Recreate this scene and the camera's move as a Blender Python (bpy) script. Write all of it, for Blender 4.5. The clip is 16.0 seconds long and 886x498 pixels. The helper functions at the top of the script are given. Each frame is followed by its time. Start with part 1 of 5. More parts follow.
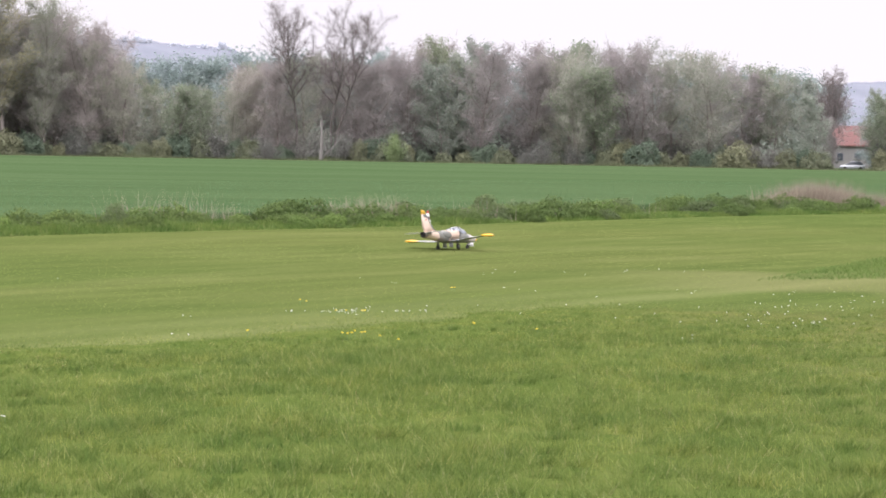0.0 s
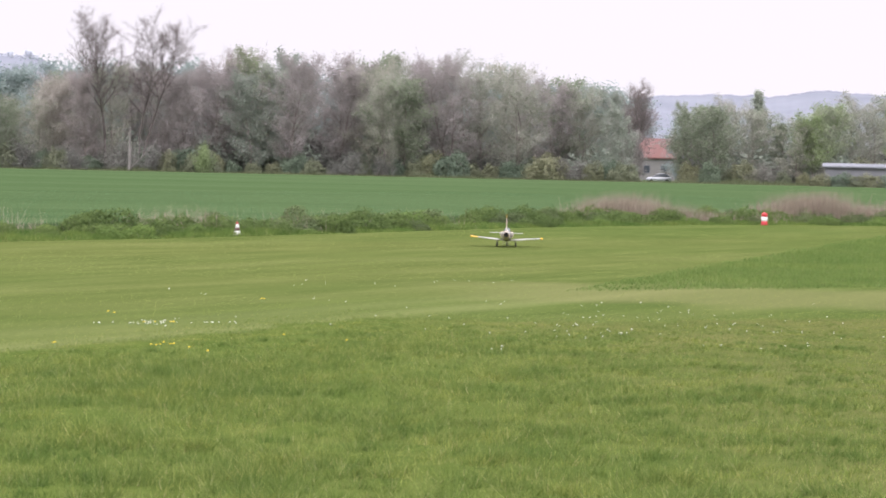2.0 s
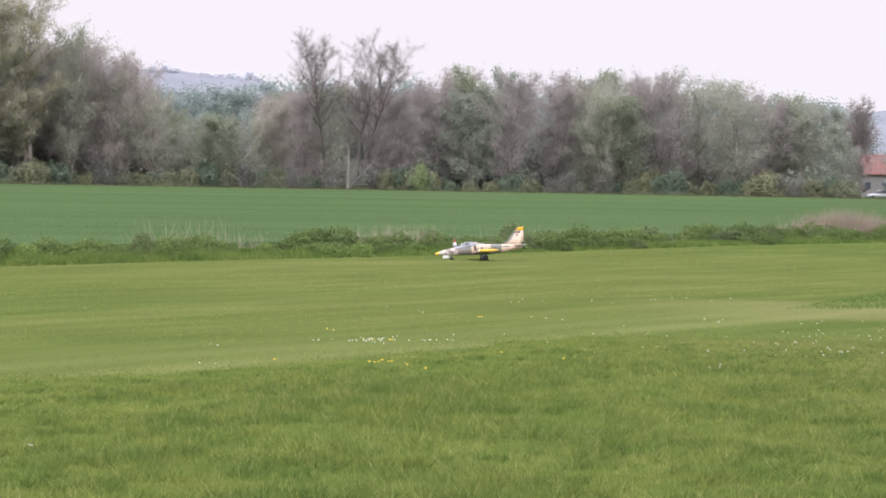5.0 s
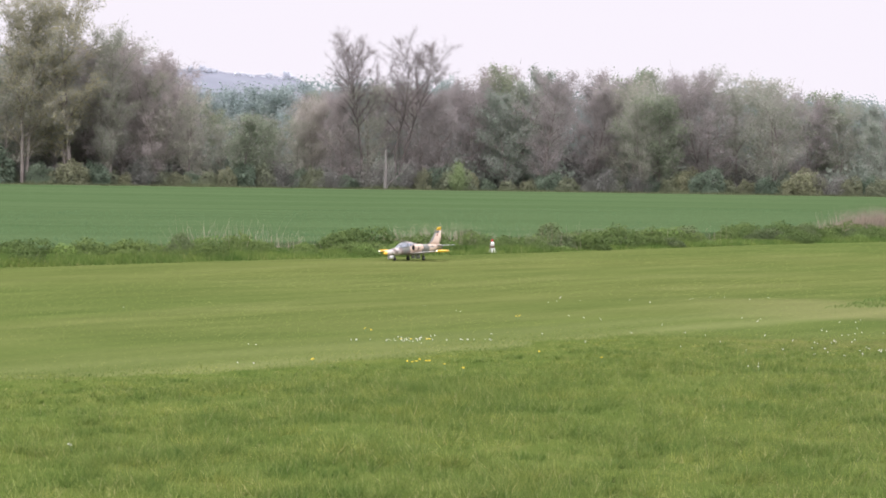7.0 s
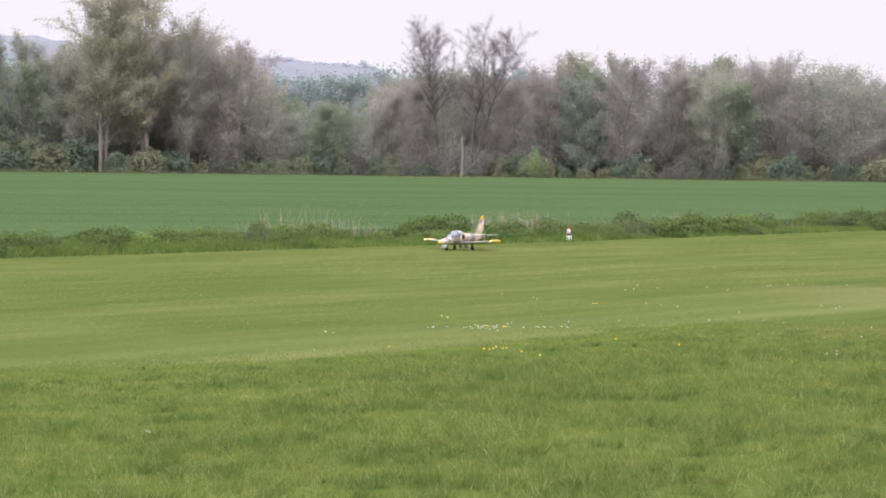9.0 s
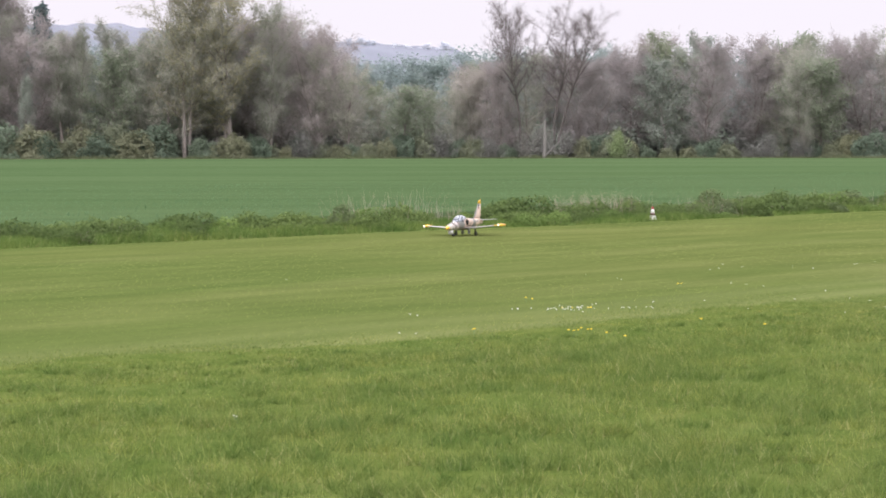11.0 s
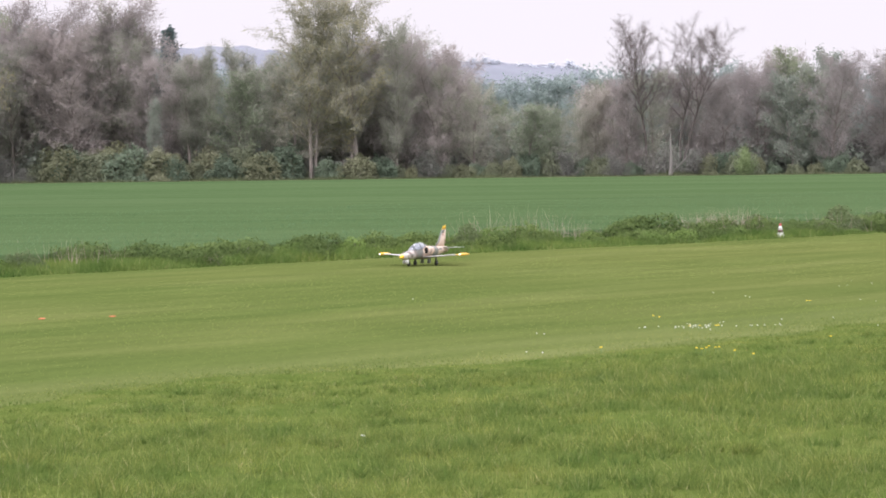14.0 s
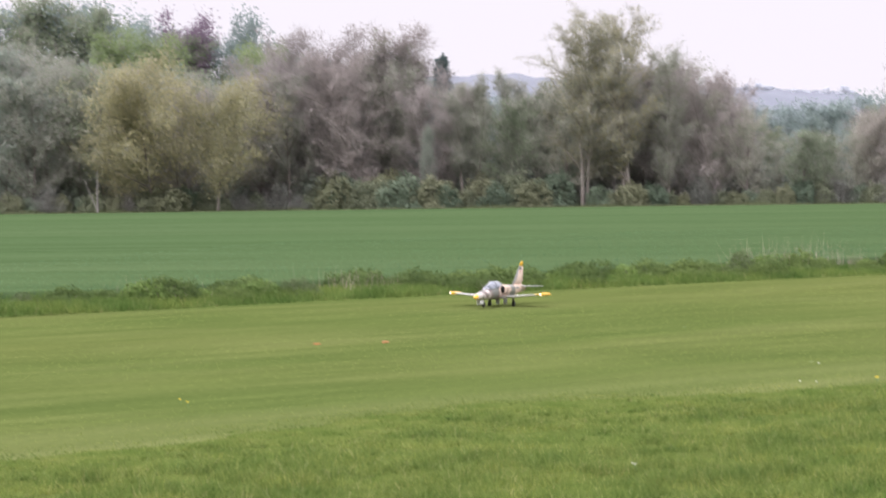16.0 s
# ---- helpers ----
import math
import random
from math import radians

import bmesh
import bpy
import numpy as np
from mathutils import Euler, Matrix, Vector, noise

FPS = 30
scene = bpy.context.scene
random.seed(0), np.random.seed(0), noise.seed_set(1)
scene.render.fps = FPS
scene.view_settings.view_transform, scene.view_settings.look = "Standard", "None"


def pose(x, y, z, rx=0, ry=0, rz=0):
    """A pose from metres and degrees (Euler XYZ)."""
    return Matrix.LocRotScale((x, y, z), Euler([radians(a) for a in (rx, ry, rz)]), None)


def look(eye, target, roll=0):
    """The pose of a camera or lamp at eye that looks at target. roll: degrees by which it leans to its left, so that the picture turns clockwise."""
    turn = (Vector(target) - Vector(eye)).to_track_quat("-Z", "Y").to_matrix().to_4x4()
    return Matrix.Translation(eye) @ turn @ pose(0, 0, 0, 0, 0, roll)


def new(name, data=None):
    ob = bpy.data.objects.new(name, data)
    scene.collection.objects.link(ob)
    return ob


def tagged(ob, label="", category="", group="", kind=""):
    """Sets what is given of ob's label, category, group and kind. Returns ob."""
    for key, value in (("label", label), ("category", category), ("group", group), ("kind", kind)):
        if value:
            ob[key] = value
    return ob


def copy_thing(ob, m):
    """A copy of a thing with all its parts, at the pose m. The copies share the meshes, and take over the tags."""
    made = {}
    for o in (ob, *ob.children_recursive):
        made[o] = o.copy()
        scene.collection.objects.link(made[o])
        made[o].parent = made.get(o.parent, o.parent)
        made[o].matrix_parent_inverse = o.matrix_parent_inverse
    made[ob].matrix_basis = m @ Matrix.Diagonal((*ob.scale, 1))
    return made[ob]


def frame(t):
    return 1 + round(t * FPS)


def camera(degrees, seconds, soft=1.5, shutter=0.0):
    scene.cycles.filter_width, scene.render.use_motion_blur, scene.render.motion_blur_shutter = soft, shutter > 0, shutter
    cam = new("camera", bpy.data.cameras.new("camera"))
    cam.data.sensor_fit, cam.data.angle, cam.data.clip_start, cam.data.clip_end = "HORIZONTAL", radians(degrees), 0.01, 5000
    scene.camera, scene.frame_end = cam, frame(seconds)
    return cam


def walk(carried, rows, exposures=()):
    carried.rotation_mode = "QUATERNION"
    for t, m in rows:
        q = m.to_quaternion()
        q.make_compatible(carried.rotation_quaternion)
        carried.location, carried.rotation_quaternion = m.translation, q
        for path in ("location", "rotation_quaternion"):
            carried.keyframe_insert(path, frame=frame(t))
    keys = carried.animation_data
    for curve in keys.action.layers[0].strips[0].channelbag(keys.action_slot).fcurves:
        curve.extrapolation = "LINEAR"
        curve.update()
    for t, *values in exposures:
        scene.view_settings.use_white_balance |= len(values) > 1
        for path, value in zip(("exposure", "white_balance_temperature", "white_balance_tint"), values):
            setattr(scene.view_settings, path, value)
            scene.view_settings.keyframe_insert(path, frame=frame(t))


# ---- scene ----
# camera: it stands on one spot and follows the jet; rows of seconds, pan, tilt, lean in degrees
EYE = (0.0, 0.0, 2.0)
CAMERA_ROWS = [(0, 3.139, -2.492, 1.047), (0.5, 3.798, -2.308, 0.892), (1, 4.962, -2.379, 1.050), (1.5, 6.251, -2.369, 0.928),
    (2, 7.949, -2.115, 1.275), (2.5, 8.833, -1.869, 1.294), (3, 8.612, -2.090, 1.266), (3.5, 7.434, -1.820, 1.076),
    (4, 6.115, -1.982, 1.160), (4.5, 4.233, -1.602, 1.108), (5, 2.441, -1.768, 0.998), (5.2, 2.248, -2.076, 1.119),
    (7.3, 1.189, -1.785, 0.546), (7.5, 0.956, -1.917, 0.278), (8, 0.462, -2.038, 0.474), (10.3, -1.273, -2.584, 0.137),
    (10.5, -1.415, -2.655, 0.070), (11, -2.567, -2.603, -0.091), (11.5, -3.384, -1.726, -0.173), (12, -4.187, -2.257, -0.363),
    (12.5, -4.670, -2.683, -0.490), (13, -5.774, -2.297, -0.505), (13.5, -5.704, -1.991, -0.489), (14, -5.764, -2.099, -0.652),
    (14.5, -5.909, -2.045, -0.575), (15, -7.230, -2.145, -0.939), (15.5, -8.451, -2.293, -1.185), (15.7, -9.65, -2.85, -1.25), (15.8, -11.0, -2.56, -1.1), (16, -12.629, -1.333, -0.707)]


def away(pan, tilt, distance, eye=EYE):
    """The point at that distance along the level, seen from the eye at pan degrees to the right and tilt degrees up."""
    p = radians(pan)
    return (eye[0] + distance * math.sin(p), eye[1] + distance * math.cos(p), eye[2] + distance * math.tan(radians(tilt)))


cam = camera(22.18, 16.0, soft=1.8, shutter=0.2)
walk(cam, [(t, look(EYE, away(pan, tilt, 100.0), lean)) for t, pan, tilt, lean in CAMERA_ROWS], [(0, 0.12, 6400, 17), (1.5, 0.1, 6400, 17), (4.5, 0.0, 6400, 17), (16, 0.03, 6400, 17)])

# light: an overcast sky, brighter overhead than at the horizon, and a veiled sun
world = bpy.data.worlds.new("overcast_sky")
scene.world = world
world.use_nodes = True
wn, wl = world.node_tree.nodes, world.node_tree.links
wn.clear()
w_out = wn.new("ShaderNodeOutputWorld")
w_bg = wn.new("ShaderNodeBackground")
w_coord = wn.new("ShaderNodeTexCoord")
w_sep = wn.new("ShaderNodeSeparateXYZ")
w_ramp = wn.new("ShaderNodeMapRange")
w_mul = wn.new("ShaderNodeVectorMath")
w_mul.operation = "SCALE"
w_mul.inputs[0].default_value = (0.945, 0.92, 0.96)
w_sky = wn.new("ShaderNodeTexSky")
w_sky.sky_type = "NISHITA"
w_sky.sun_disc = False
w_sky.sun_elevation, w_sky.sun_rotation = radians(36), radians(197.6)
w_sky.dust_density = 6.0
w_skymul = wn.new("ShaderNodeVectorMath")
w_skymul.operation = "SCALE"
w_skymul.inputs["Scale"].default_value = 0.001
w_add = wn.new("ShaderNodeVectorMath")
w_add.operation = "ADD"
w_ramp.inputs["From Min"].default_value, w_ramp.inputs["From Max"].default_value = 0.09, 1.0
w_ramp.inputs["To Min"].default_value, w_ramp.inputs["To Max"].default_value = 0.985, 4.0
wl.new(w_coord.outputs["Generated"], w_sep.inputs[0])
wl.new(w_sep.outputs["Z"], w_ramp.inputs["Value"])
wl.new(w_ramp.outputs["Result"], w_mul.inputs["Scale"])
wl.new(w_sky.outputs["Color"], w_skymul.inputs[0])
wl.new(w_mul.outputs[0], w_add.inputs[0])
wl.new(w_skymul.outputs[0], w_add.inputs[1])
wl.new(w_add.outputs[0], w_bg.inputs["Color"])
wl.new(w_bg.outputs[0], w_out.inputs["Surface"])
w_bg.inputs["Strength"].default_value = 1.0

sun_data = bpy.data.lights.new("sun", "SUN")
sun_data.energy, sun_data.angle, sun_data.color = 1.75, radians(40), (1.0, 0.97, 0.93)
sun = new("sun", sun_data)
sun.matrix_world = look((0, 0, 60), (25, 79, 0))
scene.view_settings.exposure = 0.0


# ---- materials ----
def material(name, rough=0.8, metal=0.0):
    m = bpy.data.materials.new(name)
    m.use_nodes = True
    b = m.node_tree.nodes["Principled BSDF"]
    b.inputs["Roughness"].default_value, b.inputs["Metallic"].default_value = rough, metal
    return m, m.node_tree.nodes, m.node_tree.links, b


def ramp(nodes, links, fac, stops, mode="LINEAR"):
    r = nodes.new("ShaderNodeValToRGB")
    r.color_ramp.interpolation = mode
    while len(r.color_ramp.elements) < len(stops):
        r.color_ramp.elements.new(0.5)
    for e, (p, c) in zip(r.color_ramp.elements, stops):
        e.position, e.color = p, (*c, 1)
    links.new(fac, r.inputs["Fac"])
    return r.outputs["Color"]


def mix(nodes, links, fac, a, b, blend="MIX"):
    m = nodes.new("ShaderNodeMix")
    m.data_type, m.blend_type = "RGBA", blend
    for sock, v in ((m.inputs[0], fac), (m.inputs[6], a), (m.inputs[7], b)):
        if hasattr(v, "links"):
            links.new(v, sock)
        elif isinstance(v, tuple):
            sock.default_value = (*v, 1)
        else:
            sock.default_value = v
    return m.outputs[2]


def noise_of(nodes, links, scale, detail=4, vec=None, stretch=None, turn=0.0, rough=0.55, distort=0.0):
    if vec is None:
        vec = nodes.new("ShaderNodeTexCoord").outputs["Object"]
    if stretch or turn:
        mp = nodes.new("ShaderNodeMapping")
        mp.vector_type = "TEXTURE"
        mp.inputs["Rotation"].default_value = (0, 0, radians(turn))
        mp.inputs["Scale"].default_value = tuple(1 / v for v in stretch or (1, 1, 1))
        links.new(vec, mp.inputs["Vector"])
        vec = mp.outputs[0]
    n = nodes.new("ShaderNodeTexNoise")
    n.inputs["Scale"].default_value, n.inputs["Detail"].default_value, n.inputs["Roughness"].default_value = scale, detail, rough
    n.inputs["Distortion"].default_value = distort
    links.new(vec, n.inputs["Vector"])
    return n.outputs["Fac"]


def bump_of(nodes, links, bsdf, height, strength=0.4, distance=0.02):
    b = nodes.new("ShaderNodeBump")
    b.inputs["Strength"].default_value, b.inputs["Distance"].default_value = strength, distance
    links.new(height, b.inputs["Height"])
    links.new(b.outputs[0], bsdf.inputs["Normal"])


def let_through(nodes, links, bsdf, colour, share):
    """Thin leaves and blades pass part of the light on."""
    t = nodes.new("ShaderNodeBsdfTranslucent")
    s = nodes.new("ShaderNodeMixShader")
    s.inputs[0].default_value = share
    links.new(colour, t.inputs["Color"])
    links.new(bsdf.outputs[0], s.inputs[1])
    links.new(t.outputs[0], s.inputs[2])
    links.new(s.outputs[0], nodes["Material Output"].inputs["Surface"])


RUN = 50.0  # the runway's direction, degrees from x


def ground_material():
    m, n, l, b = material("mown_grass", 0.9)
    streak = noise_of(n, l, 0.55, 6, stretch=(0.25, 1, 1), turn=RUN)
    broad = noise_of(n, l, 0.10, 4, stretch=(0.35, 1, 1), turn=RUN)
    fine = noise_of(n, l, 9.0, 5)
    c1 = ramp(n, l, streak, [(0.30, (0.057, 0.083, 0.022)), (0.50, (0.077, 0.102, 0.029)), (0.72, (0.112, 0.129, 0.045))])
    c2 = ramp(n, l, broad, [(0.35, (0.061, 0.090, 0.024)), (0.65, (0.100, 0.111, 0.036))])
    c = mix(n, l, 0.45, c1, c2)
    thin = noise_of(n, l, 1.7, 5, stretch=(0.16, 1, 1), turn=RUN, rough=0.65)
    c = mix(n, l, 0.5, c, ramp(n, l, thin, [(0.30, (0.70, 0.76, 0.72)), (0.5, (1.0, 1.0, 1.0)), (0.70, (1.36, 1.30, 1.34))]), "MULTIPLY")
    # a paler, drier band along the border of the mown strip
    sep = n.new("ShaderNodeSeparateXYZ")
    l.new(n.new("ShaderNodeTexCoord").outputs["Object"], sep.inputs[0])
    slope = n.new("ShaderNodeMath")
    slope.operation = "MULTIPLY_ADD"
    slope.inputs[1].default_value = -1.25
    l.new(sep.outputs["X"], slope.inputs[0])
    l.new(sep.outputs["Y"], slope.inputs[2])
    wave = n.new("ShaderNodeMath")
    wave.operation = "MULTIPLY_ADD"
    wave.inputs[1].default_value = 2.4
    l.new(streak, wave.inputs[0])
    l.new(slope.outputs[0], wave.inputs[2])
    band = n.new("ShaderNodeMapRange")
    band.inputs["From Min"].default_value, band.inputs["From Max"].default_value = 24.0, 30.0
    l.new(wave.outputs[0], band.inputs["Value"])
    c = mix(n, l, ramp(n, l, band.outputs["Result"], [(0.25, (0, 0, 0)), (0.45, (0.6, 0.6, 0.6)), (0.6, (0.1, 0.1, 0.1)), (0.75, (0.3, 0.3, 0.3)), (0.95, (0, 0, 0))]), c, (0.142, 0.158, 0.062))
    # a worn, straw-coloured zone before the uncut wedge
    def calc(op, a, b, c=0.0):
        k = n.new("ShaderNodeMath")
        k.operation = op
        for sock, v in zip(k.inputs, (a, b, c)):
            if hasattr(v, "links"):
                l.new(v, sock)
            else:
                sock.default_value = v
        return k.outputs[0]
    across = calc("ABSOLUTE", calc("MULTIPLY_ADD", sep.outputs["X"], 0.2, calc("ADD", sep.outputs["Y"], -37.2)), 0.0)
    near = calc("SUBTRACT", calc("MULTIPLY_ADD", streak, 1.1, 0.55), calc("DIVIDE", across, 3.2))
    start = n.new("ShaderNodeMapRange")
    start.interpolation_type = "SMOOTHSTEP"
    start.inputs["From Min"].default_value, start.inputs["From Max"].default_value = 3.5, 7.5
    l.new(sep.outputs["X"], start.inputs["Value"])
    worn = calc("MULTIPLY", calc("MAXIMUM", calc("MINIMUM", near, 0.45), 0.0), start.outputs["Result"])
    c = mix(n, l, worn, c, (0.150, 0.148, 0.066))
    dark = ramp(n, l, fine, [(0.30, (0.80, 0.82, 0.8)), (0.6, (1.06, 1.05, 1.05))])
    c = mix(n, l, 0.8, c, dark, "MULTIPLY")
    l.new(c, b.inputs["Base Color"])
    b.inputs["Specular IOR Level"].default_value = 0.0
    bump_of(n, l, b, fine, 0.5, 0.03)
    return m


def blade_material(name, low, mid, high, dry=None, patch=0.35, even=0.0):
    m, n, l, b = material(name, 0.55)
    geo = n.new("ShaderNodeNewGeometry")
    c = ramp(n, l, geo.outputs["Random Per Island"], [(0.0, low), (0.5, mid), (0.93, high), (1.0, dry or high)])
    area = noise_of(n, l, patch, 4)
    c = mix(n, l, 0.85 * (1 - even), c, ramp(n, l, area, [(0.34, (0.60, 0.74, 0.66)), (0.52, (1.0, 1.0, 1.0)), (0.70, (1.32, 1.18, 1.1))]), "MULTIPLY")
    tuft = noise_of(n, l, patch * 5.0, 3)
    c = mix(n, l, 0.8 * (1 - even), c, ramp(n, l, tuft, [(0.34, (0.68, 0.76, 0.66)), (0.5, (1.0, 1.0, 1.0)), (0.68, (1.24, 1.18, 1.2))]), "MULTIPLY")
    l.new(c, b.inputs["Base Color"])
    b.inputs["Specular IOR Level"].default_value = 0.04
    let_through(n, l, b, c, 0.48)
    return m


def leaf_material(name, stops, spread=0.3):
    """Leaves or twigs: varied piece by piece and tree by tree."""
    m, n, l, b = material(name, 0.65)
    geo = n.new("ShaderNodeNewGeometry")
    info = n.new("ShaderNodeObjectInfo")
    c = ramp(n, l, geo.outputs["Random Per Island"], [(0.0, stops[0]), (0.5, stops[1]), (1.0, stops[2])])
    tint = ramp(n, l, info.outputs["Random"], [(0.0, (1 - spread, 1 - spread * 0.9, 1 - spread)), (0.5, (1, 1, 1)), (1.0, (1 + spread, 1 + spread * 0.8, 1 + spread * 0.5))])
    c = mix(n, l, 1.0, c, tint, "MULTIPLY")
    l.new(c, b.inputs["Base Color"])
    b.inputs["Specular IOR Level"].default_value = 0.05
    let_through(n, l, b, c, 0.45)
    return m


def bark_material(name, dark, light, scale=3.0):
    m, n, l, b = material(name, 0.9)
    f = noise_of(n, l, scale, 5, stretch=(1, 1, 0.25))
    l.new(ramp(n, l, f, [(0.3, dark), (0.7, light)]), b.inputs["Base Color"])
    bump_of(n, l, b, f, 0.6, 0.03)
    return m


def crop_material():
    m, n, l, b = material("young_wheat", 0.85)
    rows = noise_of(n, l, 0.22, 5, stretch=(0.06, 1, 1), turn=8)
    broad = noise_of(n, l, 0.03, 4, stretch=(0.25, 1, 1), turn=5)
    fine = noise_of(n, l, 6.0, 4)
    c1 = ramp(n, l, rows, [(0.32, (0.041, 0.072, 0.026)), (0.5, (0.056, 0.092, 0.037)), (0.7, (0.070, 0.106, 0.046))])
    c2 = ramp(n, l, broad, [(0.35, (0.045, 0.080, 0.032)), (0.65, (0.068, 0.102, 0.046))])
    c = mix(n, l, 0.5, c1, c2)
    tram = noise_of(n, l, 0.55, 4, stretch=(0.05, 1, 1), turn=12, rough=0.65)
    c = mix(n, l, 0.8, c, ramp(n, l, tram, [(0.30, (0.62, 0.68, 0.64)), (0.46, (1.0, 1.0, 1.0)), (0.72, (1.16, 1.12, 1.16))]), "MULTIPLY")
    c = mix(n, l, 0.6, c, ramp(n, l, fine, [(0.3, (0.7, 0.72, 0.7)), (0.65, (1.1, 1.1, 1.1))]), "MULTIPLY")
    l.new(c, b.inputs["Base Color"])
    b.inputs["Specular IOR Level"].default_value = 0.0
    bump_of(n, l, b, fine, 0.5, 0.05)
    return m


def plain_material(name, colour, rough=0.5, metal=0.0, grain=0.12, scale=6.0):
    m, n, l, b = material(name, rough, metal)
    f = noise_of(n, l, scale, 4)
    lo, hi = tuple(v * (1 - grain) for v in colour), tuple(min(1, v * (1 + grain)) for v in colour)
    l.new(ramp(n, l, f, [(0.3, lo), (0.7, hi)]), b.inputs["Base Color"])
    return m


def glow_material(name, colour, strength):
    m, n, l, b = material(name, 0.3)
    b.inputs["Base Color"].default_value = (*colour, 1)
    b.inputs["Emission Color"].default_value, b.inputs["Emission Strength"].default_value = (*colour, 1), strength
    return m


def camo_material(name, scale):
    """Sand and grey-green bands with wavy borders across the length of the jet, in its own metres."""
    m, n, l, b = material(name, 0.5)
    co = n.new("ShaderNodeTexCoord").outputs["Object"]
    sep = n.new("ShaderNodeSeparateXYZ")
    l.new(co, sep.inputs[0])
    wob = noise_of(n, l, 2.6, 2, co)
    add = n.new("ShaderNodeMath")
    add.operation = "MULTIPLY_ADD"
    add.inputs[1].default_value = 0.5
    l.new(wob, add.inputs[0])
    l.new(sep.outputs["X"], add.inputs[2])
    mr = n.new("ShaderNodeMapRange")
    mr.inputs["From Min"].default_value, mr.inputs["From Max"].default_value = -5.4 * scale + 0.25, 6.7 * scale + 0.25
    l.new(add.outputs[0], mr.inputs["Value"])
    sand, grey, pale = (0.55, 0.43, 0.33), (0.155, 0.16, 0.14), (0.50, 0.46, 0.42)
    c = ramp(n, l, mr.outputs["Result"], [(0.0, sand), (0.22, grey), (0.38, sand), (0.585, grey), (0.80, pale)], "CONSTANT")
    blot = noise_of(n, l, 5.2, 2, co, distort=0.6)
    c = mix(n, l, ramp(n, l, blot, [(0.0, (0, 0, 0)), (0.60, (1, 1, 1))], "CONSTANT"), c, (0.20, 0.155, 0.14))
    spot = noise_of(n, l, 6.5, 2, n.new("ShaderNodeTexCoord").outputs["Generated"], stretch=(1.6, 1, 1), distort=0.5)
    c = mix(n, l, ramp(n, l, spot, [(0.0, (0, 0, 0)), (0.61, (1, 1, 1))], "CONSTANT"), c, grey)
    dirt = noise_of(n, l, 14.0, 5, co)
    c = mix(n, l, 0.5, c, ramp(n, l, dirt, [(0.3, (0.78, 0.78, 0.78)), (0.65, (1.05, 1.05, 1.05))]), "MULTIPLY")
    l.new(c, b.inputs["Base Color"])
    return m


def glass_material():
    m, n, l, b = material("canopy_glass", 0.05)
    b.inputs["Base Color"].default_value = (0.75, 0.8, 0.85, 1)
    b.inputs["Transmission Weight"].default_value = 1.0
    b.inputs["IOR"].default_value = 1.45
    return m


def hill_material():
    m, n, l, b = material("haze_tinted_hill", 1.0)
    # aerial haze is put into the base colour: pale blue-grey, little contrast
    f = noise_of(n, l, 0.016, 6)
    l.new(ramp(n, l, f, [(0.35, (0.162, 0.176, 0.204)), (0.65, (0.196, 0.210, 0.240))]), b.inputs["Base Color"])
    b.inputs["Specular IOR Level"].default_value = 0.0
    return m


# ---- mesh helpers ----
def mesh_of(name, verts, faces, mat=None, smooth=False):
    me = bpy.data.meshes.new(name)
    me.from_pydata([tuple(v) for v in verts], [], [tuple(f) for f in faces])
    if mat:
        me.materials.append(mat)
    if smooth:
        me.polygons.foreach_set("use_smooth", [True] * len(me.polygons))
    me.update()
    return me


def tri_mesh(name, verts, mat, per=3):
    """Separate triangles or quads, from an array of n x per x 3."""
    v = np.ascontiguousarray(verts, dtype=np.float32).reshape(-1, 3)
    count = len(v) // per
    me = bpy.data.meshes.new(name)
    me.vertices.add(len(v))
    me.vertices.foreach_set("co", v.ravel())
    me.loops.add(len(v))
    me.loops.foreach_set("vertex_index", np.arange(len(v), dtype=np.int32))
    me.polygons.add(count)
    me.polygons.foreach_set("loop_start", np.arange(0, len(v), per, dtype=np.int32))
    me.materials.append(mat)
    me.update(calc_edges=True)
    return me


def part(name, me, parent, label=""):
    ob = new(name, me)
    ob.parent = parent
    if label:
        tagged(ob, label)
    return ob


def bm_part(name, bm, mat, parent, label="", smooth=True):
    me = bpy.data.meshes.new(name)
    bmesh.ops.recalc_face_normals(bm, faces=bm.faces)
    bm.to_mesh(me)
    bm.free()
    me.materials.append(mat)
    if smooth:
        me.polygons.foreach_set("use_smooth", [True] * len(me.polygons))
    return part(name, me, parent, label)


def loft(sections, n=20, cap=True, power=2.0):
    """A body along x through (x, y, z, half width, half height) rings."""
    bm = bmesh.new()
    rings = []
    for x, y, z, w, h in sections:
        ring = []
        for i in range(n):
            a = 2 * math.pi * i / n
            c, s = math.cos(a), math.sin(a)
            ring.append(bm.verts.new((x, y + w * math.copysign(abs(c) ** (2 / power), c), z + h * math.copysign(abs(s) ** (2 / power), s))))
        rings.append(ring)
    for r0, r1 in zip(rings, rings[1:]):
        for i in range(n):
            bm.faces.new((r0[i], r0[(i + 1) % n], r1[(i + 1) % n], r1[i]))
    if cap:
        bm.faces.new(rings[0])
        bm.faces.new(rings[-1][::-1])
    return bm


